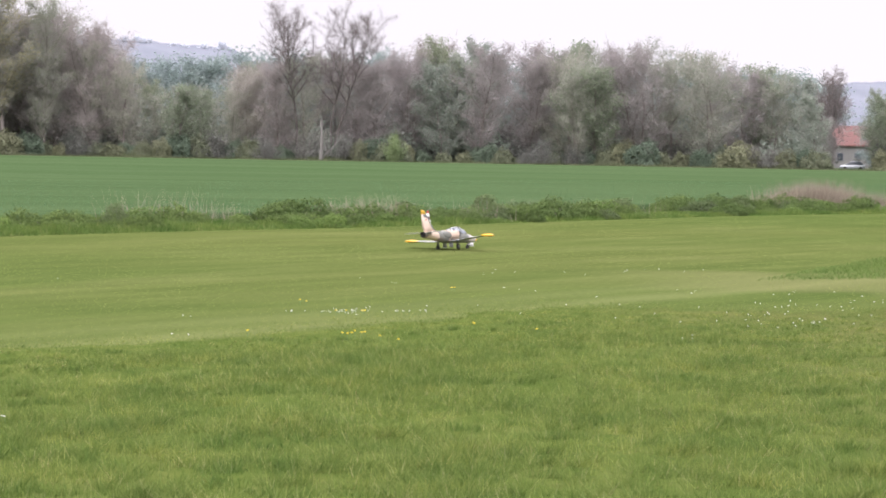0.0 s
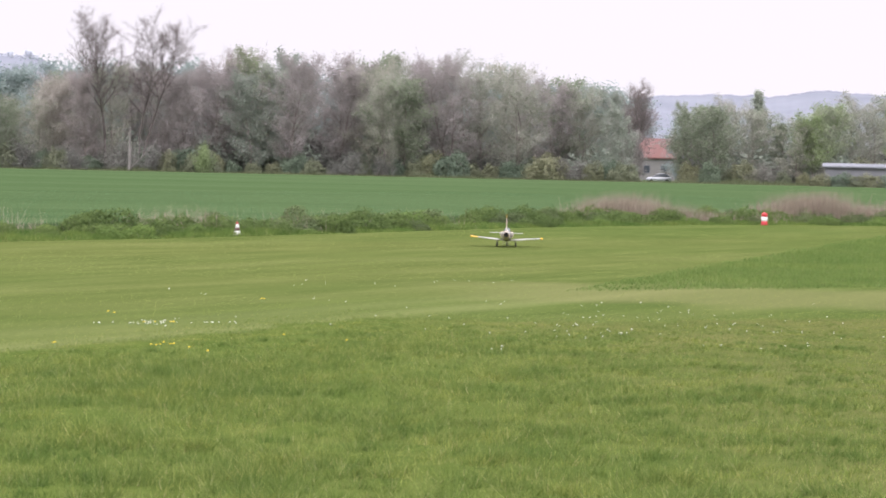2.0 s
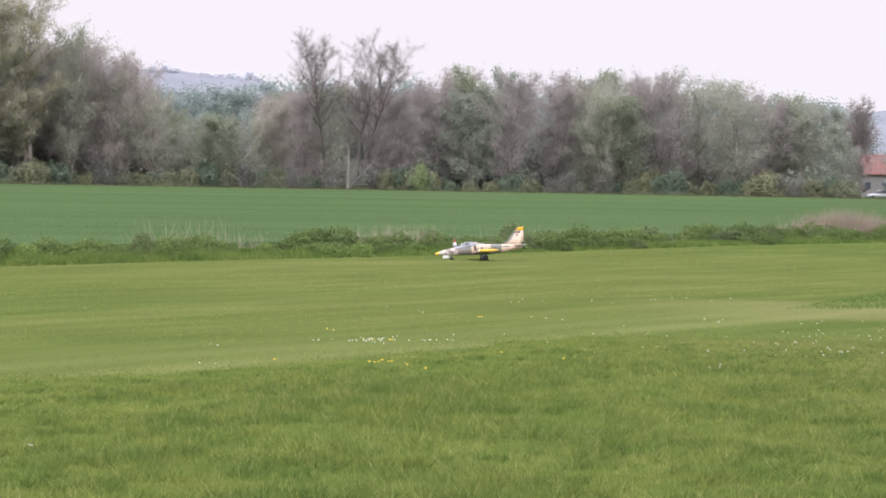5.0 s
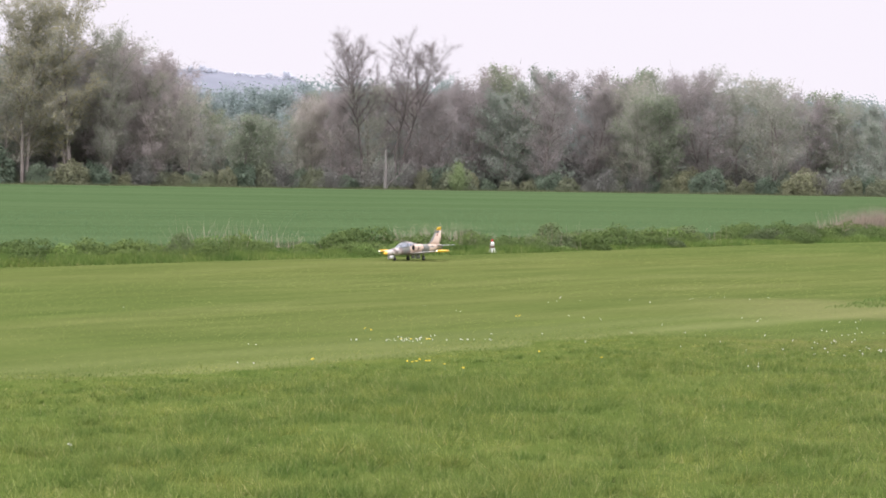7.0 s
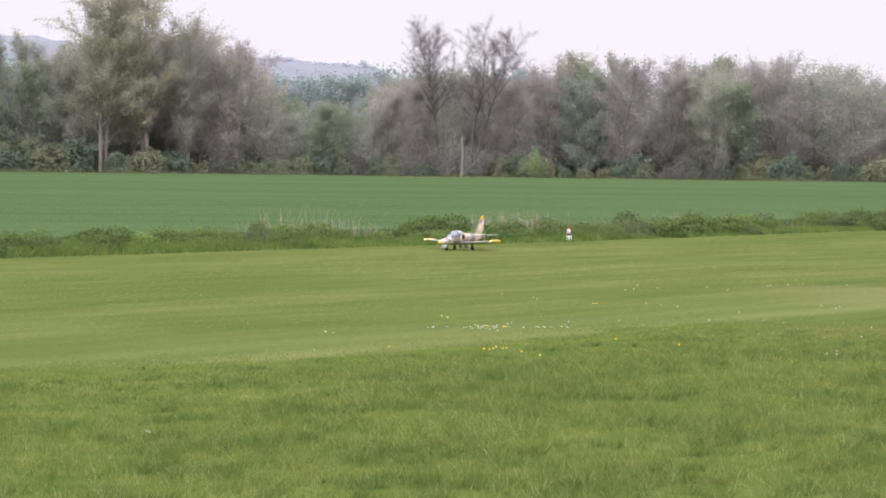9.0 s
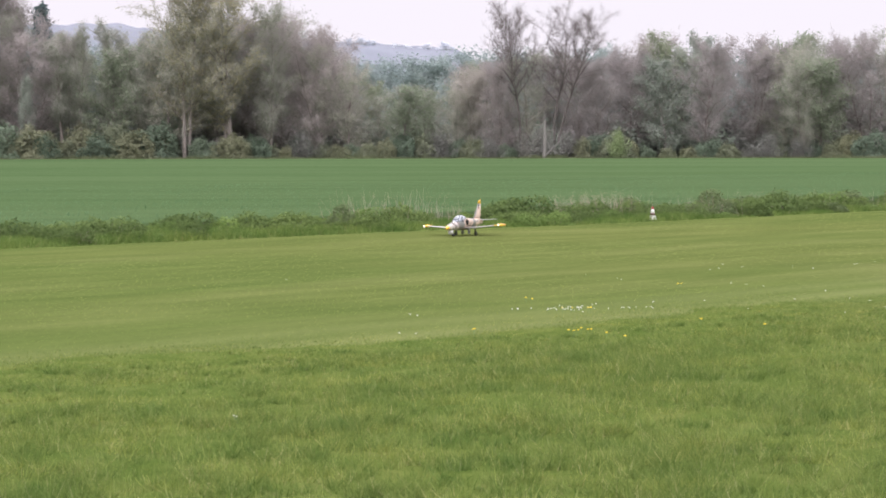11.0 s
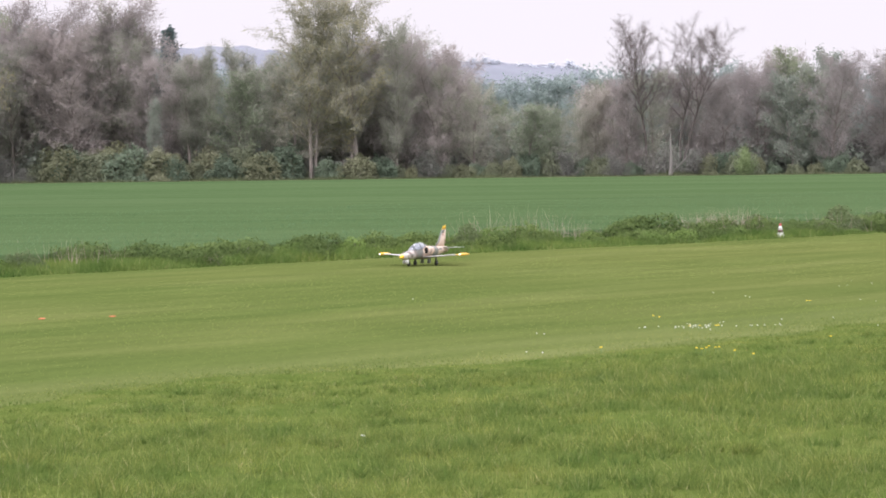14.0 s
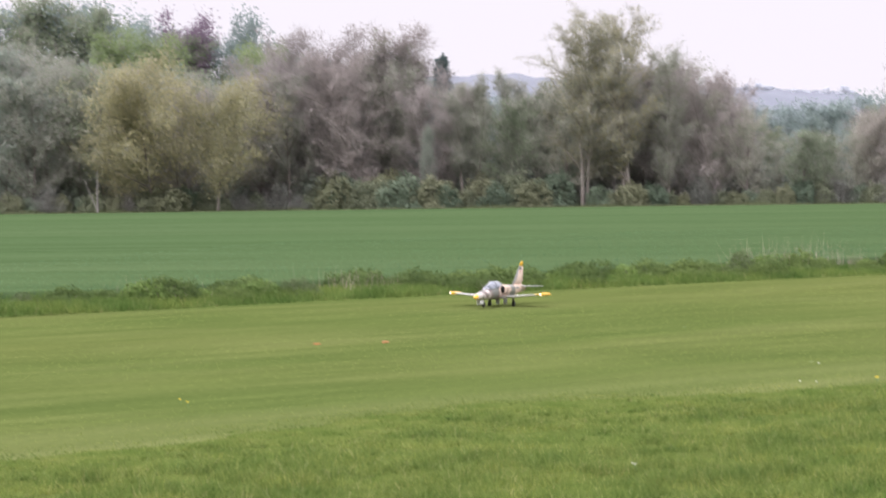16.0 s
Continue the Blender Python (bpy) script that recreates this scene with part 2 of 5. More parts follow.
def airfoil(stations, n=8):
    """A wing, fin or door through stations (lead point, trail point, thickness, thickness direction)."""
    bm = bmesh.new()
    rings = []
    for lead, trail, thick, across in stations:
        lead, trail, across = Vector(lead), Vector(trail), Vector(across)
        ring = []
        for i in range(2 * n):
            k = i if i < n else 2 * n - i
            u = 0.5 - 0.5 * math.cos(math.pi * k / n)
            side = 1 if i < n else -1
            prof = 2.6 * (math.sqrt(u) * (1 - u)) * 0.5 if 0 < k < n else 0.0
            ring.append(bm.verts.new(lead.lerp(trail, u) + across * thick * prof * side * 0.8))
        rings.append(ring)
    for r0, r1 in zip(rings, rings[1:]):
        for i in range(2 * n):
            bm.faces.new((r0[i], r0[(i + 1) % (2 * n)], r1[(i + 1) % (2 * n)], r1[i]))
    bm.faces.new(rings[0])
    bm.faces.new(rings[-1][::-1])
    return bm


def box_bm(x0, y0, z0, x1, y1, z1, bevel=0.0):
    bm = bmesh.new()
    bmesh.ops.create_cube(bm, size=1.0)
    for v in bm.verts:
        v.co = (x0 + (v.co.x + 0.5) * (x1 - x0), y0 + (v.co.y + 0.5) * (y1 - y0), z0 + (v.co.z + 0.5) * (z1 - z0))
    if bevel:
        bmesh.ops.bevel(bm, geom=bm.edges[:], offset=bevel, segments=2, affect="EDGES")
    return bm


def lathe(profile, n=20):
    """A turned shape about z through (radius, height) pairs, from the bottom up."""
    bm = bmesh.new()
    rings = [[bm.verts.new((r * math.cos(2 * math.pi * i / n), r * math.sin(2 * math.pi * i / n), z)) for i in range(n)] for r, z in profile]
    for r0, r1 in zip(rings, rings[1:]):
        for i in range(n):
            bm.faces.new((r0[i], r0[(i + 1) % n], r1[(i + 1) % n], r1[i]))
    bm.faces.new(rings[0][::-1])
    bm.faces.new(rings[-1])
    return bm


rng = np.random.default_rng(7)


# ---- the large structure: ground, crop field, hills ----
MOWN = ground_material()
CROP = crop_material()
FAR_EDGE = [(-60, -16), (-16, 36.6), (-8.4, 46.6), (2.6, 59.6), (13.8, 74.6), (21.7, 82.6), (30, 86.0), (44, 90.0), (70, 97.0)]


def edge_y(x, table=FAR_EDGE):
    return float(np.interp(x, [p[0] for p in table], [p[1] for p in table]))


def ground():
    xs = np.concatenate([np.linspace(-2600, -80, 10), np.linspace(-60, 60, 61), np.linspace(80, 2600, 10)])
    ys = np.concatenate([np.linspace(-2600, -40, 8), np.linspace(-20, 120, 71), np.linspace(140, 3200, 12)])
    verts = [(x, y, 0.02 * noise.noise((x * 0.15, y * 0.15, 0)) if abs(x) < 60 and -20 < y < 120 else 0.0) for y in ys for x in xs]
    w = len(xs)
    faces = [(j * w + i, j * w + i + 1, (j + 1) * w + i + 1, (j + 1) * w + i) for j in range(len(ys) - 1) for i in range(w - 1)]
    return tagged(new("ground", mesh_of("ground", verts, faces, MOWN, True)), "mown green grass ground with paler and darker mowing streaks", "ground", kind="structure")


ground()


def crop_field():
    """A raised sheet: the closed canopy of the young crop, with its own near edge."""
    top = 0.25
    xs = np.concatenate([np.linspace(-400, -70, 12), np.linspace(-60, 70, 100), np.linspace(80, 400, 12)])
    verts, faces = [], []
    deep = [0.0, 0.0, 1.0, 3.0, 8.0, 20.0, 60.0, 140.0, 290.0, 420.0]
    for x in xs:
        y0 = edge_y(x) + 6.0 + 0.5 * noise.noise((x * 0.3, 2.0, 0))
        for k, d in enumerate(deep):
            z = -0.05 if k == 0 else top + 0.05 * noise.noise((x * 0.4, d * 0.3, 5))
            verts.append((x, y0 + d * (1 if d < 100 else (560 - y0) / 420), z))
    h = len(deep)
    for i in range(len(xs) - 1):
        for k in range(h - 1):
            faces.append((i * h + k, (i + 1) * h + k, (i + 1) * h + k + 1, i * h + k + 1))
    return tagged(new("field", mesh_of("field", verts, faces, CROP, True)), "wide field of dark green young wheat behind the rough strip", "field", kind="structure")


crop_field()
HILL = hill_material()


def hill(name, pans, tilts, distance, label):
    """A far ridge with a wooded, uneven skyline, as a solid slope."""
    fine = np.arange(pans[0], pans[-1], 0.06)
    verts, faces = [], []
    for k, p in enumerate(fine):
        t = float(np.interp(p, pans, tilts)) + 0.06 * noise.noise((p * 2.2, 0, 3)) + 0.02 * noise.noise((p * 7.0, 0, 8))
        x, y, z = away(p, t, distance)
        verts += [away(p, 0, distance * 0.8)[:2] + (-1.0,), (x, y, z), away(p, 0, distance * 1.15)[:2] + (-1.0,)]
    for i in range(len(fine) - 1):
        a, b = 3 * i, 3 * (i + 1)
        faces += [(a, b, b + 1, a + 1), (a + 1, b + 1, b + 2, a + 2)]
    return tagged(new(name, mesh_of(name, verts, faces, HILL, True)), label, "hill", kind="structure")


hill("backdrop_hill", [-32, -24, -16, -12.2, -10.9, -9.6, -7, -4.8, -3.4, -2.2, -1.5, 4, 10], [2.4, 2.6, 2.9, 3.05, 3.08, 2.92, 2.75, 2.62, 2.55, 2.45, 2.0, 1.2, 0.6], 2400, "wooded hill ridge coloured pale blue for the haze")
hill("backdrop_hill_right", [6, 10, 13.1, 14.7, 16.1, 17.5, 18.3, 22, 30], [0.8, 1.4, 1.85, 1.95, 1.9, 2.1, 2.0, 1.9, 1.6], 2600, "wooded hills coloured pale blue for the haze")


def knoll_z(pan, distance):
    """Height of the wooded rise behind the wood's end."""
    crest = float(np.interp(pan, [-30, -20.5, -18.5, -17.0, -15.5], [13, 13, 10, 6, 0]))
    return crest * float(np.interp(distance, [385, 430, 450, 540], [0, 1, 1, 0])) - 0.3


def knoll():
    pans, dists = np.linspace(-34, -15, 39), [383, 392, 404, 417, 430, 450, 480, 510, 545]
    verts = [(*away(p, 0, d)[:2], knoll_z(p, d)) for p in pans for d in dists]
    h = len(dists)
    faces = [(i * h + k, i * h + k + 1, (i + 1) * h + k + 1, (i + 1) * h + k) for i in range(len(pans) - 1) for k in range(h - 1)]
    return tagged(new("hillside", mesh_of("hillside", verts, faces, CROP, True)), "low grassy rise that carries the upper wood", "hillside", kind="structure")


knoll()


# ---- trees ----
BARK = bark_material("grey_brown_bark", (0.12, 0.104, 0.09), (0.22, 0.195, 0.175))
DARK_BARK = bark_material("dark_bark", (0.06, 0.052, 0.046), (0.12, 0.105, 0.095))
PALE_BARK = bark_material("pale_bark", (0.12, 0.115, 0.105), (0.22, 0.205, 0.19))
# most wood colours are lifted and greyed, with thin haze mixed into them
TWIG = leaf_material("bare_twigs", [(0.288, 0.264, 0.253), (0.332, 0.305, 0.296), (0.374, 0.348, 0.341)], 0.1)
BUD = leaf_material("budding_twigs", [(0.306, 0.304, 0.266), (0.356, 0.357, 0.309), (0.404, 0.41, 0.353)], 0.1)
LEAF = leaf_material("spring_leaves", [(0.198, 0.236, 0.165), (0.239, 0.285, 0.195), (0.284, 0.333, 0.229)], 0.14)
# leaf green shifted pale and bluish, painting in the haze before the farther wood
HAZE_LEAF = leaf_material("haze_tinted_far_leaves", [(0.239, 0.291, 0.284), (0.273, 0.333, 0.32), (0.308, 0.375, 0.356)], 0.15)
DARK_LEAF = leaf_material("dark_leaves", [(0.239, 0.276, 0.239), (0.294, 0.337, 0.28), (0.353, 0.399, 0.332)], 0.12)
SHRUB_LEAF = leaf_material("light_shrub_leaves", [(0.158, 0.178, 0.122), (0.192, 0.214, 0.143), (0.224, 0.249, 0.166)], 0.15)
SHRUB_DARK = leaf_material("dark_shrub_leaves", [(0.131, 0.171, 0.125), (0.158, 0.205, 0.148), (0.188, 0.242, 0.175)], 0.15)
SHRUB_OLIVE = leaf_material("olive_shrub_leaves", [(0.181, 0.195, 0.125), (0.218, 0.232, 0.148), (0.259, 0.269, 0.175)], 0.15)
SHRUB_TWIG = leaf_material("shrub_twigs", [(0.178, 0.181, 0.165), (0.213, 0.215, 0.196), (0.249, 0.249, 0.229)], 0.15)
DARK_TWIG = leaf_material("dark_fine_twigs", [(0.172, 0.149, 0.142), (0.205, 0.179, 0.171), (0.239, 0.212, 0.203)], 0.1)
YELLOW_LEAF = leaf_material("yellow_green_leaves", [(0.282, 0.277, 0.163), (0.342, 0.329, 0.193), (0.403, 0.378, 0.234)], 0.1)
LIME_LEAF = leaf_material("lime_leaves", [(0.2, 0.26, 0.132), (0.244, 0.31, 0.158), (0.288, 0.357, 0.187)], 0.1)
RUST_LEAF = leaf_material("rusty_buds", [(0.353, 0.335, 0.297), (0.406, 0.385, 0.345), (0.458, 0.437, 0.397)], 0.06)
PURPLE_LEAF = leaf_material("purple_leaves", [(0.185, 0.134, 0.185), (0.233, 0.173, 0.233), (0.29, 0.215, 0.282)], 0.08)
NEEDLE = leaf_material("dark_needles", [(0.078, 0.111, 0.109), (0.101, 0.14, 0.134), (0.127, 0.172, 0.16)], 0.08)


def perp(d, g):
    r = Vector(g.normal(size=3))
    return (r - d * r.dot(d)).normalized()


def limb(verts, faces, p, q, r0, r1, n=5):
    d = (q - p).normalized()
    a = d.orthogonal().normalized()
    b = d.cross(a)
    base = len(verts)
    for c, r in ((p, r0), (q, r1)):
        for i in range(n):
            t = 2 * math.pi * i / n
            verts.append(c + (a * math.cos(t) + b * math.sin(t)) * r)
    for i in range(n):
        faces.append((base + i, base + (i + 1) % n, base + n + (i + 1) % n, base + n + i))


def skeleton_of(g, height, spread, stems=1, bare_below=0.2, upright=0.55, limbs=16, fine=True):
    """Trunk, limbs and branches of unit plan; returns the wood and the branch segments that bear twigs."""
    verts, faces, bearers = [], [], []
    for s in range(stems):
        lean = Vector((g.normal() * 0.05, g.normal() * 0.05, 1)).normalized()
        p = Vector((g.normal() * 0.5 * (stems > 1), g.normal() * 0.5 * (stems > 1), -0.1))
        trunk = [p]
        steps = 7
        for k in range(steps):
            lean = (lean + Vector((g.normal() * 0.06, g.normal() * 0.06, 0.03))).normalized()
            trunk.append(trunk[-1] + lean * height * 0.95 / steps)
        r = height * 0.013 / (stems ** 0.4)
        for k in range(steps):
            limb(verts, faces, trunk[k], trunk[k + 1], r * (1 - k / steps) + 0.02, r * (1 - (k + 1) / steps) + 0.015, 6)
        for k in range(limbs // stems + 2):
            u = bare_below + (1 - bare_below) * (k + g.random()) / (limbs // stems + 2)
            f = min(u * steps, steps - 0.01)
            o = trunk[int(f)].lerp(trunk[int(f) + 1], f - int(f))
            a = k * 2.4 + g.random()
            out = Vector((math.cos(a), math.sin(a), 0))
            d = (out + Vector((0, 0, upright + 0.5 * u))).normalized()
            length = spread * 1.25 * math.sin(math.pi * (0.20 + 0.66 * u)) ** 0.8 * (0.75 + 0.5 * g.random())
            q = o
            rr = r * (1 - u) * 0.55 + 0.02
            for j in range(3):
                nxt = q + d * length / 3
                limb(verts, faces, q, nxt, rr * (1 - j / 3.3), rr * (1 - (j + 1) / 3.3), 4)
                for b in range(3):
                    d2 = (d * 0.7 + perp(d, g) * 0.8 + Vector((0, 0, 0.2))).normalized()
                    o2 = q.lerp(nxt, g.random())
                    e2 = o2 + d2 * length * (0.28 + 0.25 * g.random())
                    if fine:
                        limb(verts, faces, o2, e2, rr * 0.4, 0.012, 3)
                    bearers.append((o2, e2))
                bearers.append((q, nxt))
                q, d = nxt, (d + Vector((g.normal() * 0.2, g.normal() * 0.2, 0.12))).normalized()
    return verts, faces, bearers


def twigs_of(g, bearers, per, length, width, puff=0.35):
    """Fine twigs as slim triangles in a loose cloud about the branches."""
    a = np.array([b[0] for b in bearers])
    b = np.array([b[1] for b in bearers])
    i = np.repeat(np.arange(len(a)), per)
    u = g.random(len(i))[:, None] ** 0.7
    o = a[i] * (1 - u) + b[i] * u + g.normal(size=(len(i), 3)) * puff
    o[:, 2] = np.maximum(o[:, 2], 0.2)
    d = (b - a)[i]
    d /= np.linalg.norm(d, axis=1)[:, None] + 1e-6
    d = d * 0.45 + g.normal(size=(len(i), 3)) * 0.7 + np.array([0, 0, 0.12])
    d /= np.linalg.norm(d, axis=1)[:, None]
    s = np.cross(d, g.normal(size=d.shape))
    s /= np.linalg.norm(s, axis=1)[:, None] + 1e-6
    ln = length * (0.5 + g.random(len(i)))[:, None]
    w = width * (0.6 + 0.8 * g.random(len(i)))[:, None]
    return np.stack([o - s * w, o + s * w, o + d * ln], 1)


def leaves_of(g, bearers, per, size, puff):
    """Small three-cornered leaf sprays round the branches."""
    a = np.array([b[0] for b in bearers])
    b = np.array([b[1] for b in bearers])
    i = np.repeat(np.arange(len(a)), per)
    u = 0.15 + 0.95 * g.random(len(i))[:, None]
    o = a[i] * (1 - u) + b[i] * u + g.normal(size=(len(i), 3)) * puff
    n = g.normal(size=o.shape)
    n /= np.linalg.norm(n, axis=1)[:, None]
    s = np.cross(n, g.normal(size=n.shape))
    s /= np.linalg.norm(s, axis=1)[:, None] + 1e-6
    t = np.cross(n, s)
    k = size * (0.5 + g.random(len(i)))[:, None]
    o[:, 2] = np.maximum(o[:, 2], 1.2 * k[:, 0])
    return np.stack([o - s * k - t * k * 0.5, o + s * k - t * k * 0.5, o + t * k], 1)


def make_tree(name, label, category, seed, height, spread, crown_mat, bark=BARK, twig_mat=TWIG, twig_per=26, leaf_per=0, leaf_size=0.22, puff=0.45, stems=1, bare=0.2, upright=0.55, limbs=16, twig_len=1.1, twig_wide=0.028, fine=True, twig_puff=0.35):
    g = np.random.default_rng(seed)
    verts, faces, bearers = skeleton_of(g, height, spread, stems, bare, upright, limbs, fine)
    tree = tagged(new(name), label, category)
    part("trunk", mesh_of("trunk", verts, faces, bark), tree)
    if twig_per:
        part("branchwork", tri_mesh("branchwork", twigs_of(g, bearers, twig_per, twig_len, twig_wide, twig_puff), twig_mat), tree)
    if leaf_per:
        part("crown", tri_mesh("crown", leaves_of(g, bearers, leaf_per, leaf_size, puff), crown_mat), tree)
    return tree


def make_conifer(seed, height, mat=NEEDLE):
    g = np.random.default_rng(seed)
    verts, faces, bearers = [], [], []
    limb(verts, faces, Vector((0, 0, -0.1)), Vector((0, 0, height * 0.98)), 0.3, 0.03, 6)
    for k in range(90):
        u = 0.12 + 0.86 * k / 90
        a = k * 2.4
        length = height * 0.24 * (1.02 - u) + 0.3
        o = Vector((0, 0, height * u))
        e = o + Vector((math.cos(a), math.sin(a), -0.15)) * length
        limb(verts, faces, o, e, 0.05, 0.015, 3)
        bearers.append((o, e))
    tree = tagged(new("conifer"), "dark blue-green conifer standing above the wood", "tree")
    part("trunk", mesh_of("trunk", verts, faces, BARK), tree)
    part("crown", tri_mesh("crown", leaves_of(g, bearers, 90, 0.2, 0.25), mat), tree)
    return tree


def make_shrub(name, label, seed, mat, height, width, count, size, cat="bush"):
    """A mound of leafy shoots with an uneven outline."""
    g = np.random.default_rng(seed)
    bearers, verts, faces = [], [], []
    for k in range(26):
        a, u = g.random() * 6.28, g.random()
        o = Vector((math.cos(a) * width * 0.25 * u, math.sin(a) * width * 0.25 * u, 0))
        top = height * (0.55 + 0.5 * g.random()) * (1.05 - 0.45 * u)
        e = Vector((math.cos(a) * width * 0.5 * u * 1.1, math.sin(a) * width * 0.5 * u * 1.1, top))
        limb(verts, faces, o, e, 0.02 * height / 2, 0.006, 3)
        bearers.append((o, e))
    ob = tagged(new(name), label, cat)
    part("framework", mesh_of("framework", verts, faces, BARK), ob)
    part("foliage", tri_mesh("foliage", leaves_of(g, bearers, count // 26, size, width * 0.085), mat), ob)
    return ob


def make_mound(name, label, seed, mat, height, width, count, size):
    """A dense, lumpy dome of leaves over a few canes."""
    g = np.random.default_rng(seed)
    d = g.normal(size=(count, 3))
    d[:, 2] = np.abs(d[:, 2])
    d /= np.linalg.norm(d, axis=1)[:, None]
    lump = np.array([0.78 + 0.35 * noise.noise((v[0] * 1.7 + seed, v[1] * 1.7, v[2] * 1.7)) + 0.16 * noise.noise((v[0] * 4.5, v[1] * 4.5 + seed, v[2] * 4.5)) for v in d])
    o = d * (lump * (0.82 + 0.22 * g.random(count)))[:, None] * np.array([width / 2, width / 2, height])
    n = d + g.normal(size=d.shape) * 0.55
    n /= np.linalg.norm(n, axis=1)[:, None]
    s = np.cross(n, g.normal(size=n.shape))
    s /= np.linalg.norm(s, axis=1)[:, None] + 1e-6
    t = np.cross(n, s)
    k = size * (0.6 + 0.8 * g.random(count))[:, None]
    ob = tagged(new(name), label, "bush")
    verts, faces = [], []
    for i in range(14):
        v = Vector(d[i]) * float(lump[i]) * 0.95
        limb(verts, faces, Vector((v.x * width * 0.12, v.y * width * 0.12, -0.02)), Vector((v.x * width / 2, v.y * width / 2, v.z * height)), 0.008, 0.004, 3)
    part("framework", mesh_of("framework", verts, faces, BARK), ob)
    part("foliage", tri_mesh("foliage", np.stack([o - s * k - t * k * 0.5, o + s * k - t * k * 0.5, o + t * k], 1), mat), ob)
    return ob


def make_column(seed, height, radius):
    """A straight spindle of steep branches."""
    g = np.random.default_rng(seed)
    verts, faces, bearers = [], [], []
    limb(verts, faces, Vector((0, 0, -0.1)), Vector((0, 0, height * 0.97)), 0.28, 0.03, 6)
    for k in range(110):
        u = 0.08 + 0.86 * k / 110
        a = k * 2.4
        reach = radius * math.sin(math.pi * (0.12 + 0.84 * u)) ** 0.6 * g.uniform(0.7, 1.1)
        o = Vector((0, 0, height * u))
        e = o + Vector((math.cos(a) * reach, math.sin(a) * reach, reach * 1.3))
        limb(verts, faces, o, e, 0.05, 0.015, 3)
        bearers.append((o, e))
    tree = tagged(new("column_poplar"), "narrow dark column-shaped poplar", "tree")
    part("trunk", mesh_of("trunk", verts, faces, BARK), tree)
    part("crown", tri_mesh("crown", leaves_of(g, bearers, 70, 0.15, 0.3), DARK_LEAF), tree)
    return tree


